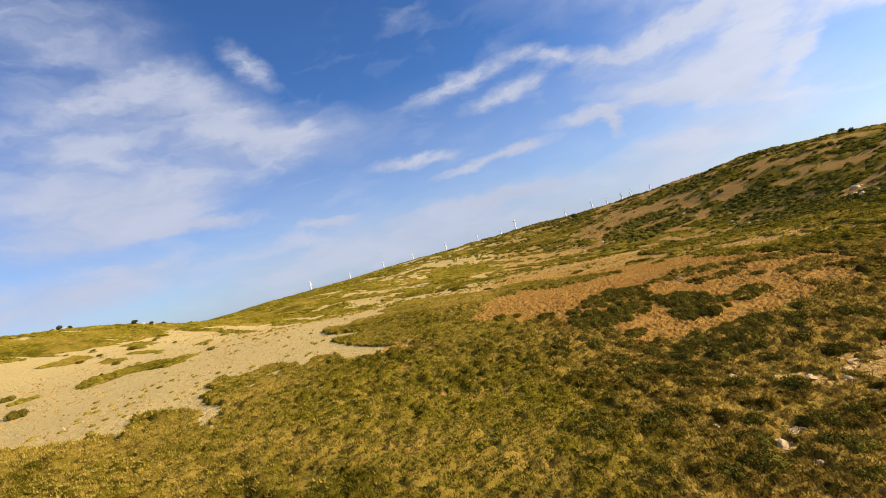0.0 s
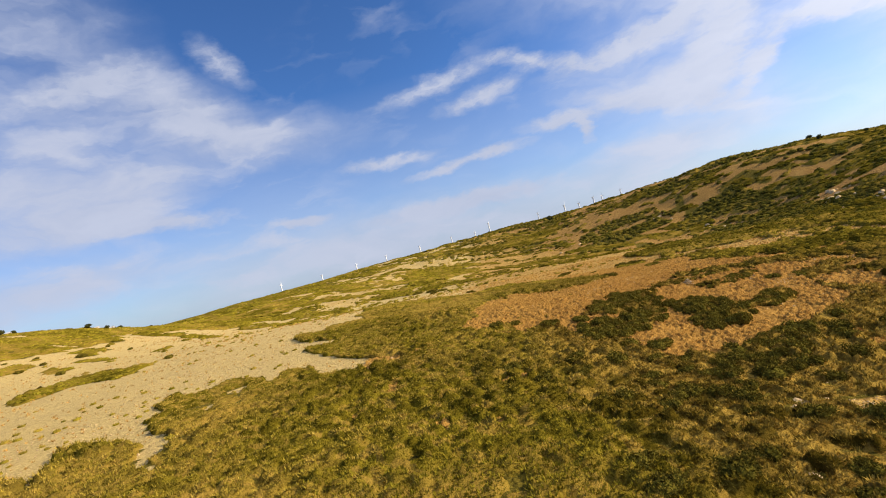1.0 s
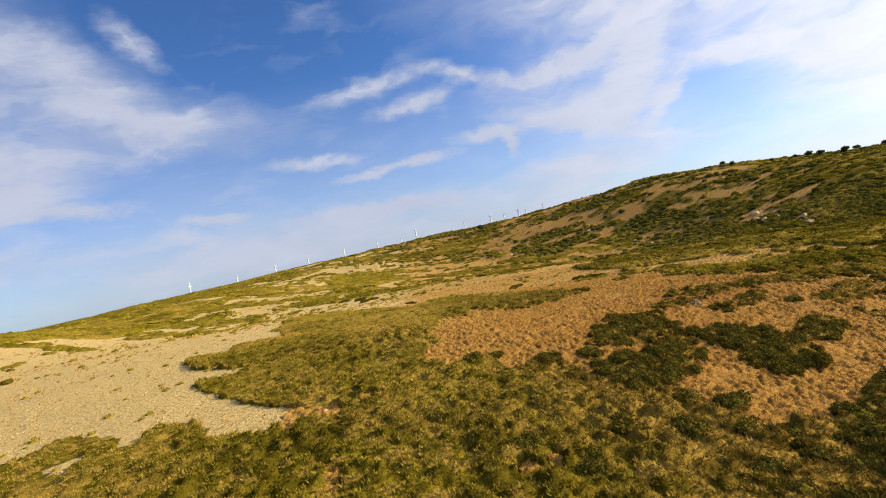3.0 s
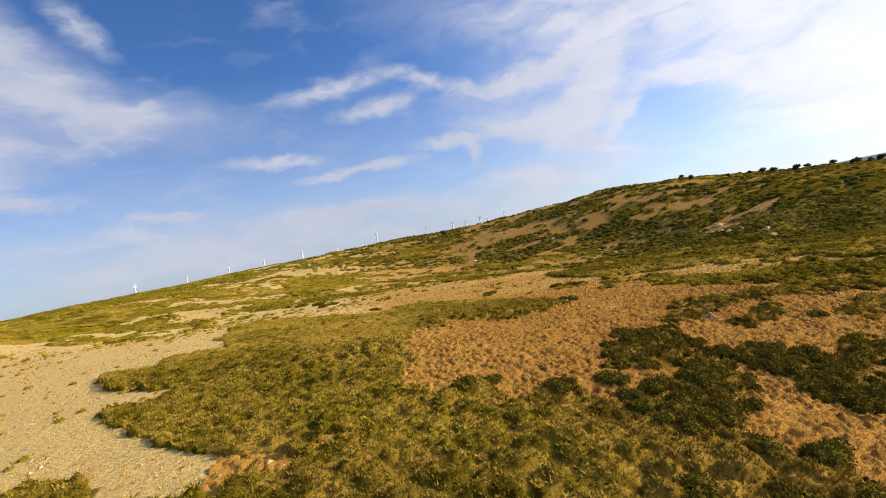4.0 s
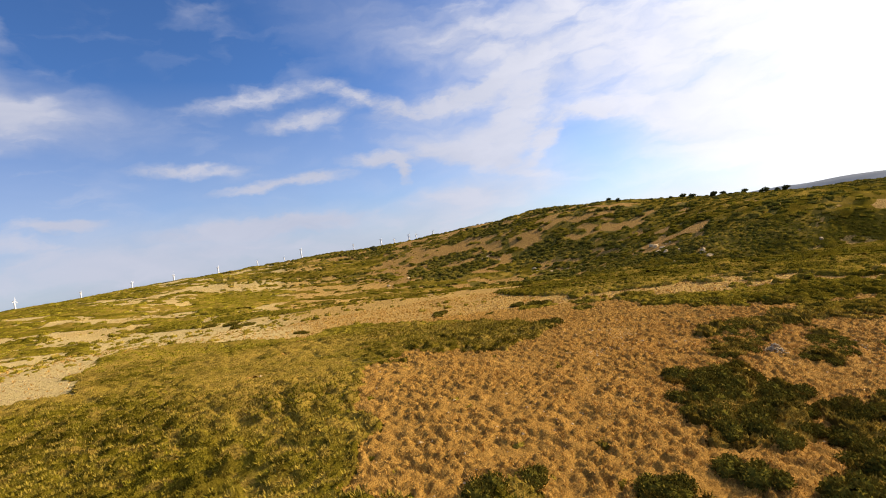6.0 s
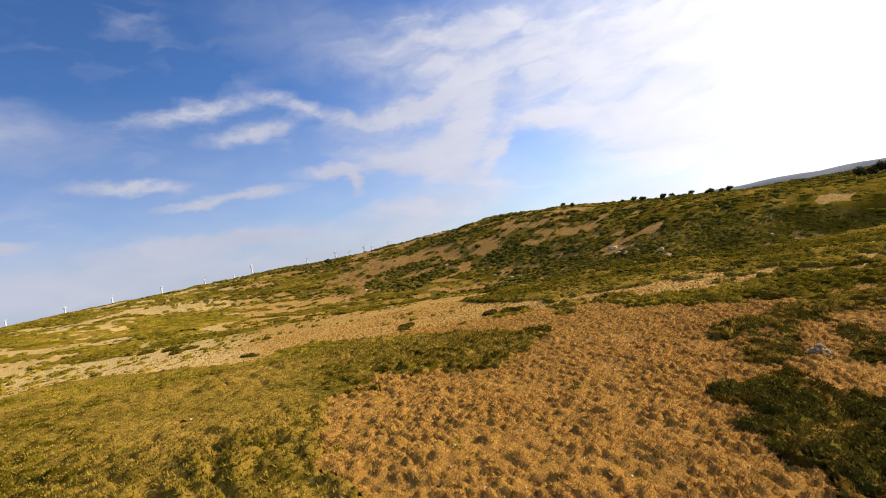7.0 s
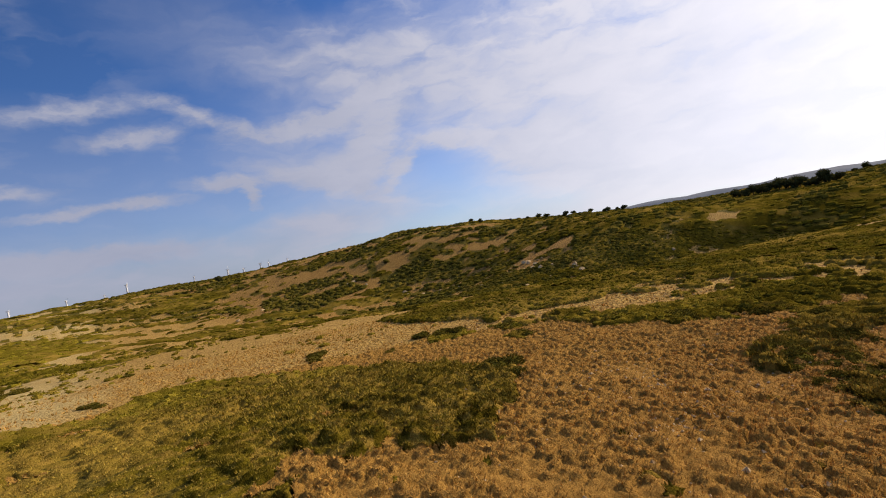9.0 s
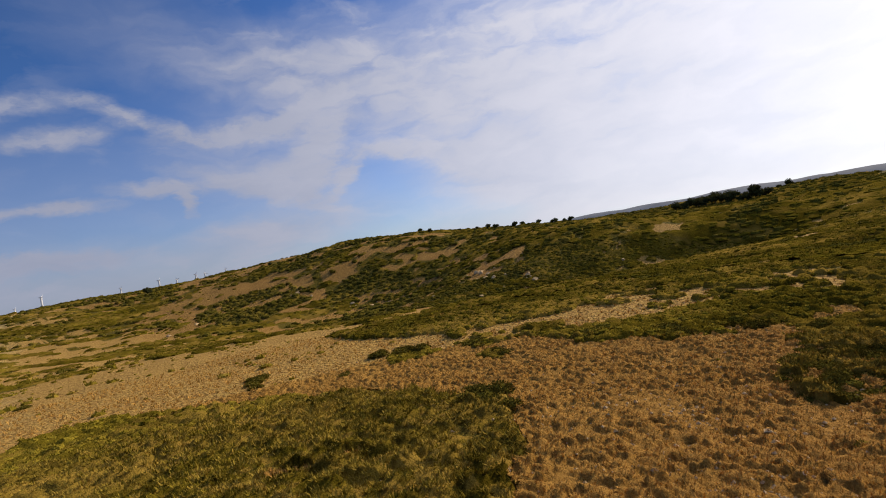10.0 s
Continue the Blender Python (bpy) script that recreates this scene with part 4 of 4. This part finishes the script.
def build_turbine(spin):
    top = new("wind_turbine")
    bm = bmesh.new()
    cone(bm, 3.3, 2.3, (0, 0, -45), (0, 0, 48))
    part("tower", bm, TURBINE, top)
    bm = bmesh.new()
    bmesh.ops.create_cube(bm, size=1, matrix=Matrix.Translation((0, 1.2, 49.2)) @ Matrix.Diagonal((2.6, 7.5, 2.8, 1)))
    bmesh.ops.bevel(bm, geom=bm.edges[:], offset=0.5, segments=2, affect="EDGES")
    part("nacelle", bm, TURBINE, top)
    bm = bmesh.new()
    cone(bm, 1.3, 0.3, (0, -2.4, 49.2), (0, -4.6, 49.2), 10)
    part("hub", bm, TURBINE, top)
    for k in range(3):
        bm = bmesh.new()
        a = radians(spin + 120 * k)
        way = Vector((math.sin(a), 0, math.cos(a)))
        across = Vector((math.cos(a), 0, -math.sin(a)))
        c = Vector((0, -3.4, 49.2))
        rings = []
        for s, chord, thick in ((0.8, 0.7, 0.6), (2.5, 1.4, 0.6), (6, 1.1, 0.45), (13, 0.45, 0.2)):
            p = c + way * s
            rings.append([bm.verts.new(p + across * chord * u + Vector((0, thick * q, 0))) for u, q in ((-0.6, 0), (0, -0.5), (0.9, 0), (0, 0.5))])
        for r0, r1 in zip(rings, rings[1:]):
            for i in range(4):
                bm.faces.new((r0[i], r0[(i + 1) % 4], r1[(i + 1) % 4], r1[i]))
        bm.faces.new(rings[-1])
        part("blade", bm, TURBINE, top)
    tagged(top, "white three-bladed wind turbine on the far skyline", "wind turbine", "wind farm on the ridge")
    return top


# azimuth from the flight line, distance, degrees by which the top stands over the eye
turbines = [(-16.3, 2100, 0.26), (-11.6, 2300, 0.1), (-7.45, 2200, 0.22), (-3.75, 2000, 0.36), (0.48, 2000, 0.44), (4.5, 2200, 0.46), (7.4, 2400, 0.32), (9.3, 1900, 0.95),
            (15.25, 2300, 0.36), (18.5, 1700, 0.5), (20.1, 2000, 0.26), (21.85, 1700, 0.5), (22.75, 2000, 0.42), (24.8, 2300, 0.46)]
models = [build_turbine(s) for s in (8, 50, 75)]
for k, (a, dist, rise) in enumerate(turbines):
    hub = 11.7 + dist * math.tan(radians(rise + (0.2 if a < 14 else 0.38))) - 6
    m = pose(-4 + dist * math.sin(radians(a)), 30 + dist * math.cos(radians(a)), hub - 49.2, 0, 0, 70 + (k * 23) % 40)
    if k < 3:
        models[k].matrix_basis = m
    else:
        copy_thing(models[k % 3], m)


# ---- shrubs, trees and stones ----
def lobes_foliage(name, lobes, count, size, mat, seed, core=0.8):
    """Foliage over rounded lobes (x, y, z, rx, ry, rz): an inner dense body and leafy sprigs standing out of it."""
    r = np.random.default_rng(seed)
    lobes = np.array(lobes, float)
    area = (lobes[:, 3] * lobes[:, 5]) ** 0.8
    pick = r.choice(len(lobes), count, p=area / area.sum())
    way = r.normal(0, 1, (count, 3))
    way[:, 2] = np.abs(way[:, 2]) * 1.1 - 0.25
    way /= np.linalg.norm(way, axis=1)[:, None]
    at = lobes[pick, :3] + way * lobes[pick, 3:] * r.uniform(0.72, 1.02, (count, 1))
    up = way + r.normal(0, 0.45, (count, 3)) + np.array([0, 0, 0.25])
    up /= np.linalg.norm(up, axis=1)[:, None]
    side = np.cross(up, r.normal(0, 1, (count, 3)))
    side /= np.linalg.norm(side, axis=1)[:, None]
    length = (size * r.uniform(0.6, 1.3, count))[:, None]
    verts = np.stack([at - up * length * 0.3, at - side * length * 0.38 + up * length * 0.2, at + up * length * 0.75, at + side * length * 0.38 + up * length * 0.2], 1).reshape(-1, 3)
    faces = np.arange(len(verts)).reshape(-1, 4)
    tone = np.repeat(np.clip(r.normal(0.15, 0.22, count), 0, 1), 4)
    # inner body
    extra_v, extra_f, start = [], [], len(verts)
    rings, sides = 5, 9
    for lx, ly, lz, ra, rb, rc in lobes:
        ang = np.linspace(0, 2 * np.pi, sides, endpoint=False)
        for i in range(rings + 1):
            p = np.pi * (i + 0.35) / (rings + 0.7)
            wob = core * r.uniform(0.85, 1.1, sides)
            extra_v.append(np.stack([lx + ra * wob * np.sin(p) * np.cos(ang), ly + rb * wob * np.sin(p) * np.sin(ang), lz + rc * wob * np.cos(p)], 1))
        for i in range(rings):
            a = start + i * sides + np.arange(sides)
            c = start + i * sides + (np.arange(sides) + 1) % sides
            extra_f.append(np.stack([a, a + sides, c + sides, c], 1))
        start += (rings + 1) * sides
    body = np.concatenate(extra_v)
    return mesh_from(name, np.concatenate([verts, body]), np.concatenate([faces] + extra_f), mat, False,
                     {"tone": np.concatenate([tone, np.zeros(len(body))])})


def child(name, me, parent, label=""):
    ob = new(name, me)
    ob.parent = parent
    if label:
        tagged(ob, label)
    return ob


def build_shrub(seed, mat=None):
    """A bush about 2 m across."""
    r = random.Random(seed)
    top = new("shrub")
    lobes = [(0, 0, 0.3, 0.75, 0.75, 0.5)]
    for k in range(r.randint(4, 6)):
        a, d = r.uniform(0, 6.28), r.uniform(0.35, 0.75)
        s = r.uniform(0.35, 0.6)
        lobes.append((d * math.cos(a), d * math.sin(a), 0.2 + 0.25 * s, s, s, s * r.uniform(0.75, 1.05)))
    child("foliage", lobes_foliage("foliage", lobes, 1300, 0.105, mat or SHRUB, seed, 0.78), top)
    for k in range(3):
        bm = bmesh.new()
        a = k * 2.1 + r.uniform(0, 1)
        cone(bm, 0.05, 0.02, (0, 0, -0.15), (0.35 * math.cos(a), 0.35 * math.sin(a), 0.5), 6)
        part("stem", bm, BARK, top)
    return top


def build_tree(seed, tall, wide):
    """A small round-headed tree."""
    r = random.Random(seed)
    top = new("tree")
    bm = bmesh.new()
    cone(bm, 0.2, 0.13, (0, 0, -0.4), (0.1, 0.05, tall * 0.42), 8)
    part("trunk", bm, BARK, top)
    for k in range(4):
        bm = bmesh.new()
        a = k * 1.57 + r.uniform(-0.4, 0.4)
        cone(bm, 0.1, 0.03, (0.1, 0.05, tall * (0.3 + 0.05 * k)), (wide * 0.35 * math.cos(a), wide * 0.35 * math.sin(a), tall * 0.72), 6)
        part("limb", bm, BARK, top)
    lobes = [(0, 0, tall * 0.52, wide * 0.36, wide * 0.36, tall * 0.36)]
    for k in range(6):
        a, d = k * 1.05 + r.uniform(-0.3, 0.3), wide * r.uniform(0.2, 0.34)
        s = wide * r.uniform(0.15, 0.24)
        lobes.append((d * math.cos(a), d * math.sin(a), tall * r.uniform(0.24, 0.68), s, s, s * 0.85))
    child("crown", lobes_foliage("crown", lobes, 460, 0.42, TREE, seed, 0.72), top)
    return top


def stone_mesh(seed, flat=0.6, mat=None):
    r = np.random.default_rng(seed)
    bm = bmesh.new()
    bmesh.ops.create_icosphere(bm, subdivisions=2, radius=1)
    cuts = [(Vector(r.normal(0, 1, 3)).normalized(), r.uniform(0.42, 0.8)) for _ in range(12)]
    for v in bm.verts:
        p = v.co.copy()
        for way, depth in cuts:
            over = p.dot(way) - depth
            if over > 0:
                p -= way * over
        p *= 1 + 0.3 * (noise.noise(p * 2.6 + Vector((seed, 0, 0))))
        v.co = Vector((p.x * 1.15, p.y * 0.85, p.z * flat))
    me = bpy.data.meshes.new("stone")
    bm.to_mesh(me)
    bm.free()
    me.materials.append(mat or STONE)
    return me


def stand(x, y, sink=0.0):
    return float(ground_height(np.array([x]), np.array([y]))[0]) - sink


def put(models, spots, label, category, group, seed, sink, scale_by=1.0, flat=(0.8, 1.1)):
    """Sets one copy of a model on each spot (x, y, size)."""
    r = random.Random(seed)
    for k, (x, y, s) in enumerate(spots):
        model = models[k % len(models)]
        ob = copy_thing(model, pose(x, y, stand(x, y, sink * s), 0, 0, r.uniform(0, 360)) @ Matrix.Diagonal((s * scale_by * r.uniform(0.9, 1.15), s * scale_by, s * scale_by * r.uniform(*flat), 1)))
        tagged(ob, label, category, group)


def discard(models):
    for top in models:
        for ob in [*top.children_recursive, top]:
            bpy.data.objects.remove(ob)


shrub_models = [build_shrub(s) for s in (1, 2, 3, 4, 5)]


def fill(outlines, gap, seed, lo, hi):
    """Spots (x, y, size) spread over outlines in plan, smaller towards their edges."""
    r, spots = random.Random(seed), []
    for outline in outlines:
        x0, x1 = min(p[0] for p in outline), max(p[0] for p in outline)
        y0, y1 = min(p[1] for p in outline), max(p[1] for p in outline)
        for _ in range(int(14 * (x1 - x0) * (y1 - y0) / gap**2)):
            x, y = r.uniform(x0, x1), r.uniform(y0, y1)
            if inside(np.array([x]), np.array([y]), outline)[0] and all((x - p[0]) ** 2 + (y - p[1]) ** 2 > gap**2 for p in spots):
                deep = inside(np.array([x - 0.9, x + 0.9, x, x]), np.array([y, y, y - 0.9, y + 0.9]), outline).mean()
                spots.append((x, y, lo + (hi - lo) * (0.65 * deep + 0.35 * r.random())))
    return spots


DARK_CLUMP = fill(SHRUBS_DARK, 1.2, 31, 0.5, 1.1) + [(9.6, 54.8, 0.9), (12.4, 55.0, 0.8), (4.3, 58.1, 0.9), (6.3, 58.2, 0.8)]
CAIRN_CLUMP = fill(SHRUBS_CAIRN, 1.1, 32, 0.55, 0.95) + [(37.2, 59.9, 1.1), (40.2, 59.1, 1.2), (48.9, 69.7, 1.2), (49.1, 73.9, 1.1)]
FIELD_SHRUBS = [(40.6, 108.6, 1.1), (42.0, 106.4, 1.3), (43.2, 104.6, 1.2), (44.6, 98.4, 1.3), (39.6, 91.8, 1.1), (30.6, 117.2, 1.2), (27.4, 84.6, 1.3), (26.2, 82.4, 1.1), (29.9, 87.3, 0.8), (33.1, 105.0, 0.8),
                (46.4, 85.5, 1.3), (47.5, 80.2, 1.2), (45.6, 79.1, 1.0), (20.6, 78.8, 0.9), (29.2, 115.6, 1.0), (28.4, 113.6, 0.7), (-6.1, 200.4, 2.0), (-1.1, 189.8, 1.9), (0.4, 171.0, 1.5), (3.4, 177.6, 1.7), (16.0, 151.8, 0.9), (8.4, 123.2, 0.8), (9.1, 122.0, 0.7)]
SLOPE_SHRUBS = [(-90.1, 131.2, 1.5), (-93.3, 122.9, 0.9), (-100.4, 130.2, 0.8), (-92.4, 115.1, 0.9), (-80.2, 109.9, 1.0), (-94.2, 141.1, 0.7), (-91.7, 144.1, 0.7), (-83.1, 138.9, 0.8), (-54.3, 102.6, 0.9), (-77.2, 79.1, 1.3), (-57.0, 58.9, 1.3)]
FRONT_SHRUBS = [(12.4, 53.9), (9.1, 55.3), (13.3, 48.2), (13.4, 45.3), (7.8, 43.6), (7.5, 40.7), (10.8, 41.8), (13.6, 41.7), (11.5, 38.4), (15.0, 40.4), (14.2, 38.5), (17.2, 40.1), (18.9, 40.3),
                (18.2, 39.1), (16.3, 37.1), (15.3, 37.1), (19.1, 38.0), (22.3, 39.6), (24.2, 42.4), (25.9, 42.7), (11.3, 34.5), (12.2, 34.8), (11.1, 36.6), (13.5, 34.2), (15.5, 34.7), (14.2, 33.2),
                (6.9, 35.6), (8.3, 35.6), (2.8, 43.3), (4.9, 40.7), (14.9, 43.7), (21.4, 46.2), (23.2, 46.6), (21.0, 40.8), (10.0, 33.5), (5.3, 27.4), (5.2, 25.0), (18.1, 35.8), (15.6, 29.7), (13.4, 30.9),
                (21.1, 37.1), (21.0, 34.5), (18.3, 29.1), (12.9, 24.5), (11.9, 22.6), (11.1, 20.2), (15.6, 23.6), (18.2, 24.2), (17.7, 22.7)]
FRONT_SHRUBS += [(14.8, 20.9), (15.7, 20.8), (8.9, 19.7), (6.1, 19.8), (8.4, 25.6), (10.2, 26.6), (25.0, 36.9), (25.0, 33.9), (32.3, 41.2), (33.1, 40.4), (27.3, 40.5), (30.0, 35.7), (28.5, 42.0), (31.0, 44.5), (17.0, 19.5), (18.5, 20.5), (16.5, 18.0), (19.5, 22.0), (18.0, 18.5), (20.5, 24.5), (13.5, 18.0), (20.0, 20.0), (21.5, 22.5)]
put(shrub_models, DARK_CLUMP, "dense dark green shrub beside brown grass", "shrub", "dark shrubs", 3, 0.05, 0.92, (0.85, 1.25))
put(shrub_models, CAIRN_CLUMP, "low dark green shrub near the stone cairn", "shrub", "dark shrubs", 4, 0.05, 1.0, (0.5, 0.8))
put(shrub_models, FIELD_SHRUBS, "low rounded green shrub on open dry grass", "shrub", "field shrubs", 5, 0.1, 1.25, (0.5, 0.7))
put(shrub_models, SLOPE_SHRUBS, "lone dark shrub on pale sandy slope", "shrub", "slope shrubs", 6, 0.1)
FRONT_SHRUBS = [(x, y, 0.6 + 0.35 * abs(math.sin(37.0 * x + 11.0 * y)) + 0.12 * (x > 18)) for x, y in FRONT_SHRUBS]
put(shrub_models, FRONT_SHRUBS, "dark green shrub among straw-coloured heath", "shrub", "heath shrubs", 7, 0.0, 1.1, (0.75, 1.1))
discard(shrub_models)

tree_models = [build_tree(11, 4.2, 4.6), build_tree(12, 3.6, 4.4), build_tree(13, 5.0, 5.2)]
RIDGE_TREES = [(279.8, 320.3, 0.9), (291.4, 257.1, 1.1), (288.0, 262.0, 0.9), (296.0, 262.0, 0.8), (298.0, 252.0, 0.7), (299.5, 228.0, 1.0), (301.2, 216.5, 1.0), (298.6, 208.2, 0.7), (303.0, 206.0, 0.9),
               (269.4, 301.0, 0.9), (283.4, 237.0, 1.1), (285.0, 232.0, 0.8), (301.8, 219.0, 0.8), (289.9, 289.3, 0.6), (293.3, 275.8, 0.6), (203.7, 415.2, 0.8), (138.0, 487.7, 1.6), (206.5, 390.1, 0.6), (-140.0, 170.0, 0.55), (-137.8, 171.8, 0.45), (-131.4, 196.6, 0.6), (-127.7, 201.5, 0.5), (-126.6, 203.0, 0.45), (-123.1, 202.0, 0.4)]
WOOD_TREES = [(262.8, 131.3, 1.3), (268.0, 128.5, 1.2), (271.7, 126.0, 1.2), (275.0, 123.5, 1.3), (278.9, 121.0, 1.4), (280.0, 117.0, 1.3), (280.3, 113.6, 1.3), (279.0, 110.5, 1.2), (278.0, 108.4, 1.2), (276.0, 105.0, 1.0),
              (274.4, 102.0, 1.2), (273.0, 99.0, 1.3), (272.0, 97.1, 1.2), (281.3, 94.7, 1.3), (286.0, 118.0, 1.3), (287.0, 112.0, 1.2), (286.0, 104.0, 1.2), (290.0, 125.0, 1.2), (346.3, 90.7, 1.1), (352.0, 96.0, 0.8)]
put(tree_models, RIDGE_TREES, "small dark evergreen tree on the grassy ridge", "tree", "ridge trees", 8, 0.05)
put(tree_models, WOOD_TREES, "dark evergreen tree in a small wood", "tree", "hilltop wood", 9, 0.05, 1.0, (0.9, 1.25))
discard(tree_models)

HUT_WALL = plain_material("whitewashed_wall", (0.7, 0.68, 0.64, 1), (0.82, 0.8, 0.77, 1), 1.5, 0.9, 0.3, 0.02)
HUT_ROOF = plain_material("grey_roof_sheet", (0.42, 0.4, 0.38, 1), (0.56, 0.54, 0.52, 1), 2.5, 0.9, 0.4, 0.03)
HUT_DOOR = plain_material("weathered_door", (0.1, 0.07, 0.045, 1), (0.17, 0.12, 0.08, 1), 6.0)


def build_hut(x, y, turn, long):
    """A small field hut: walls with gables, two roof slopes and a plank door."""
    hut = new("field_hut")
    hut.matrix_world = pose(x, y, stand(x, y, 0.3), 0, 0, turn)
    half, deep, wall, top = long / 2, 0.8, 0.95, 1.2
    bm = bmesh.new()
    rings = [[bm.verts.new((e, c, h)) for c, h in ((-deep, 0), (deep, 0), (deep, wall), (0, top), (-deep, wall))] for e in (-half, half)]
    bm.faces.new(rings[0][::-1])
    bm.faces.new(rings[1])
    for k in range(5):
        bm.faces.new((rings[0][k], rings[0][(k + 1) % 5], rings[1][(k + 1) % 5], rings[1][k]))
    part("walls", bm, HUT_WALL, hut)
    for side in (-1, 1):
        bm = bmesh.new()
        slope = math.atan2(top - wall, deep)
        lean = pose(0, side * deep * 0.55, (wall + top) / 2 + 0.02, -side * math.degrees(slope))
        bmesh.ops.create_cube(bm, size=1, matrix=lean @ Matrix.Diagonal((long + 0.3, deep * 1.32, 0.08, 1)))
        part("roof_slope", bm, HUT_ROOF, hut, "pale grey roof")
    bm = bmesh.new()
    bmesh.ops.create_cube(bm, size=1, matrix=pose(0.2 * half, -deep - 0.02, 0.5) @ Matrix.Diagonal((0.5, 0.06, 0.8, 1)))
    part("door", bm, HUT_DOOR, hut, "dark plank door")
    return tagged(hut, "low whitewashed field hut on the skyline", "hut", "field huts")


build_hut(-129.2, 197.4, 36, 2.1)
build_hut(-125.4, 200.6, 30, 1.6)
build_hut(-138.9, 171.2, 40, 1.4)

stone_meshes = [stone_mesh(s) for s in (21, 22, 23, 24)]
HILL_ROCKS = [(155.2, 177.4, 2.2), (152.0, 172.0, 1.6), (145.8, 165.3, 2.4), (140.2, 130.9, 2.6), (137.4, 132.7, 2.0), (147.2, 149.6, 2.0), (158.7, 264.4, 2.0), (157.8, 248.3, 1.8), (160.8, 238.4, 1.6), (157.7, 221.7, 2.0),
              (136.4, 186.8, 1.4), (129.0, 170.0, 1.3), (126.8, 157.7, 1.4), (160.0, 314.2, 2.2), (160.4, 301.5, 1.8), (133.6, 146.4, 1.5), (150.2, 269.6, 1.8), (154.1, 260.9, 1.6), (154.1, 231.6, 1.5), (149.6, 215.4, 1.4),
              (92.2, 324.4, 2.2), (109.4, 332.7, 2.0), (156.7, 180.9, 2.4), (146.8, 169.3, 2.0), (149.1, 153.1, 2.2), (143.7, 134.8, 2.4), (154.5, 127.7, 1.8), (165.3, 120.2, 1.8), (138.1, 156.4, 1.4), (171.4, 127.8, 1.5)]
r_stone = random.Random(5)
for spots, label in ((FRONT_ROCKS, "pale weathered limestone rock among heath scrub"), (HILL_ROCKS, "pale limestone outcrop on the scrubby hillside")):
    more = [(x + r_stone.uniform(-5, 5), y + r_stone.uniform(-5, 5), s * r_stone.uniform(0.25, 0.45)) for x, y, s in spots for _ in range(2) if s > 1]
    more += [(x + r_stone.uniform(-0.9, 0.9), y + r_stone.uniform(-0.7, 0.7), s * r_stone.uniform(0.3, 0.6)) for x, y, s in spots for _ in range(3) if s < 1]
    for k, (x, y, s) in enumerate([(x, y, s * (0.75 if s > 1 else 0.9)) for x, y, s in spots] + more):
        ob = new("rock", stone_meshes[k % 4])
        ob.matrix_basis = pose(x, y, stand(x, y, (-0.1 if s > 0.7 else -0.2) * s), r_stone.uniform(-15, 15), r_stone.uniform(-15, 15), r_stone.uniform(0, 360)) @ Matrix.Diagonal((s, s, s if s > 0.7 else 0.65 * s, 1))
        tagged(ob, label, "rock", "pale rocks")

cairn = new("cairn")
cairn_stones = [stone_mesh(q, 0.55, CAIRN_STONE) for q in (31, 32, 33, 34)]
cairn.matrix_basis = pose(28.9, 62.6, stand(28.9, 62.6)) @ Matrix.Scale(0.75, 4)
for k in range(72):
    level = (k / 72) ** 1.4
    a, d = k * 2.4 + r_stone.uniform(-0.3, 0.3), (1 - level) * 1.05 * r_stone.uniform(0.8, 1.02)
    s = r_stone.uniform(0.13, 0.23)
    ob = child("stone", cairn_stones[k % 4], cairn)
    ob.matrix_basis = pose(d * math.cos(a), d * math.sin(a), 0.06 + 0.85 * level, r_stone.uniform(-25, 25), r_stone.uniform(-25, 25), r_stone.uniform(0, 360)) @ Matrix.Diagonal((s * 1.15, s * 0.9, s * 0.75, 1))
tagged(cairn, "heap of pale grey and dark field stones among low shrubs", "cairn")


def build_gravel():
    x, y = scatter(-40, 60, 15, 110, 0.75, 500)
    r = np.random.default_rng(501)
    keep = (heath_cover(x, y) < 0.5) & (rough_field(x, y, 6, 505) + r.uniform(-0.25, 0.25, len(x)) > 0.56)
    x, y = np.concatenate([x[keep], r.normal(26, 4.5, 520), r.normal(21, 1.6, 120), r.normal(35.5, 2.2, 170), r.uniform(18, 30, 320)]), np.concatenate([y[keep], r.normal(74, 4, 520), r.normal(70.5, 1.2, 120), r.normal(58.3, 1.3, 170), r.uniform(28, 34.5, 320)])
    n = len(x)
    s = r.uniform(0.03, 0.1, n) * (1 + 0.8 * (r.uniform(0, 1, n) > 0.93))
    shape = np.array([(1, 0, 0), (0, 1, 0), (-1, 0, 0), (0, -1, 0), (0, 0, 0.7), (0, 0, -0.5)])
    verts = shape[None] * s[:, None, None] * r.uniform(0.6, 1.3, (n, 6, 1))
    a = r.uniform(0, 6.28, n)[:, None]
    verts = np.stack([verts[..., 0] * np.cos(a) - verts[..., 1] * np.sin(a), verts[..., 0] * np.sin(a) + verts[..., 1] * np.cos(a), verts[..., 2]], -1)
    verts += np.stack([x, y, ground_height(x, y) + 0.03 + np.where(tussock_area(x, y), tussock_lift(x, y)[0] * 0.7, 0)], 1)[:, None, :]
    tri = np.array([(0, 1, 4), (1, 2, 4), (2, 3, 4), (3, 0, 4), (1, 0, 5), (2, 1, 5), (3, 2, 5), (0, 3, 5)])
    faces = (np.arange(n)[:, None, None] * 6 + tri[None]).reshape(-1, 3)
    me = mesh_from("gravel", verts.reshape(-1, 3), faces, STONE)
    return tagged(new("gravel", me), "scattered small pale stones on dry grassland", "gravel", kind="stuff")


gravel = build_gravel()
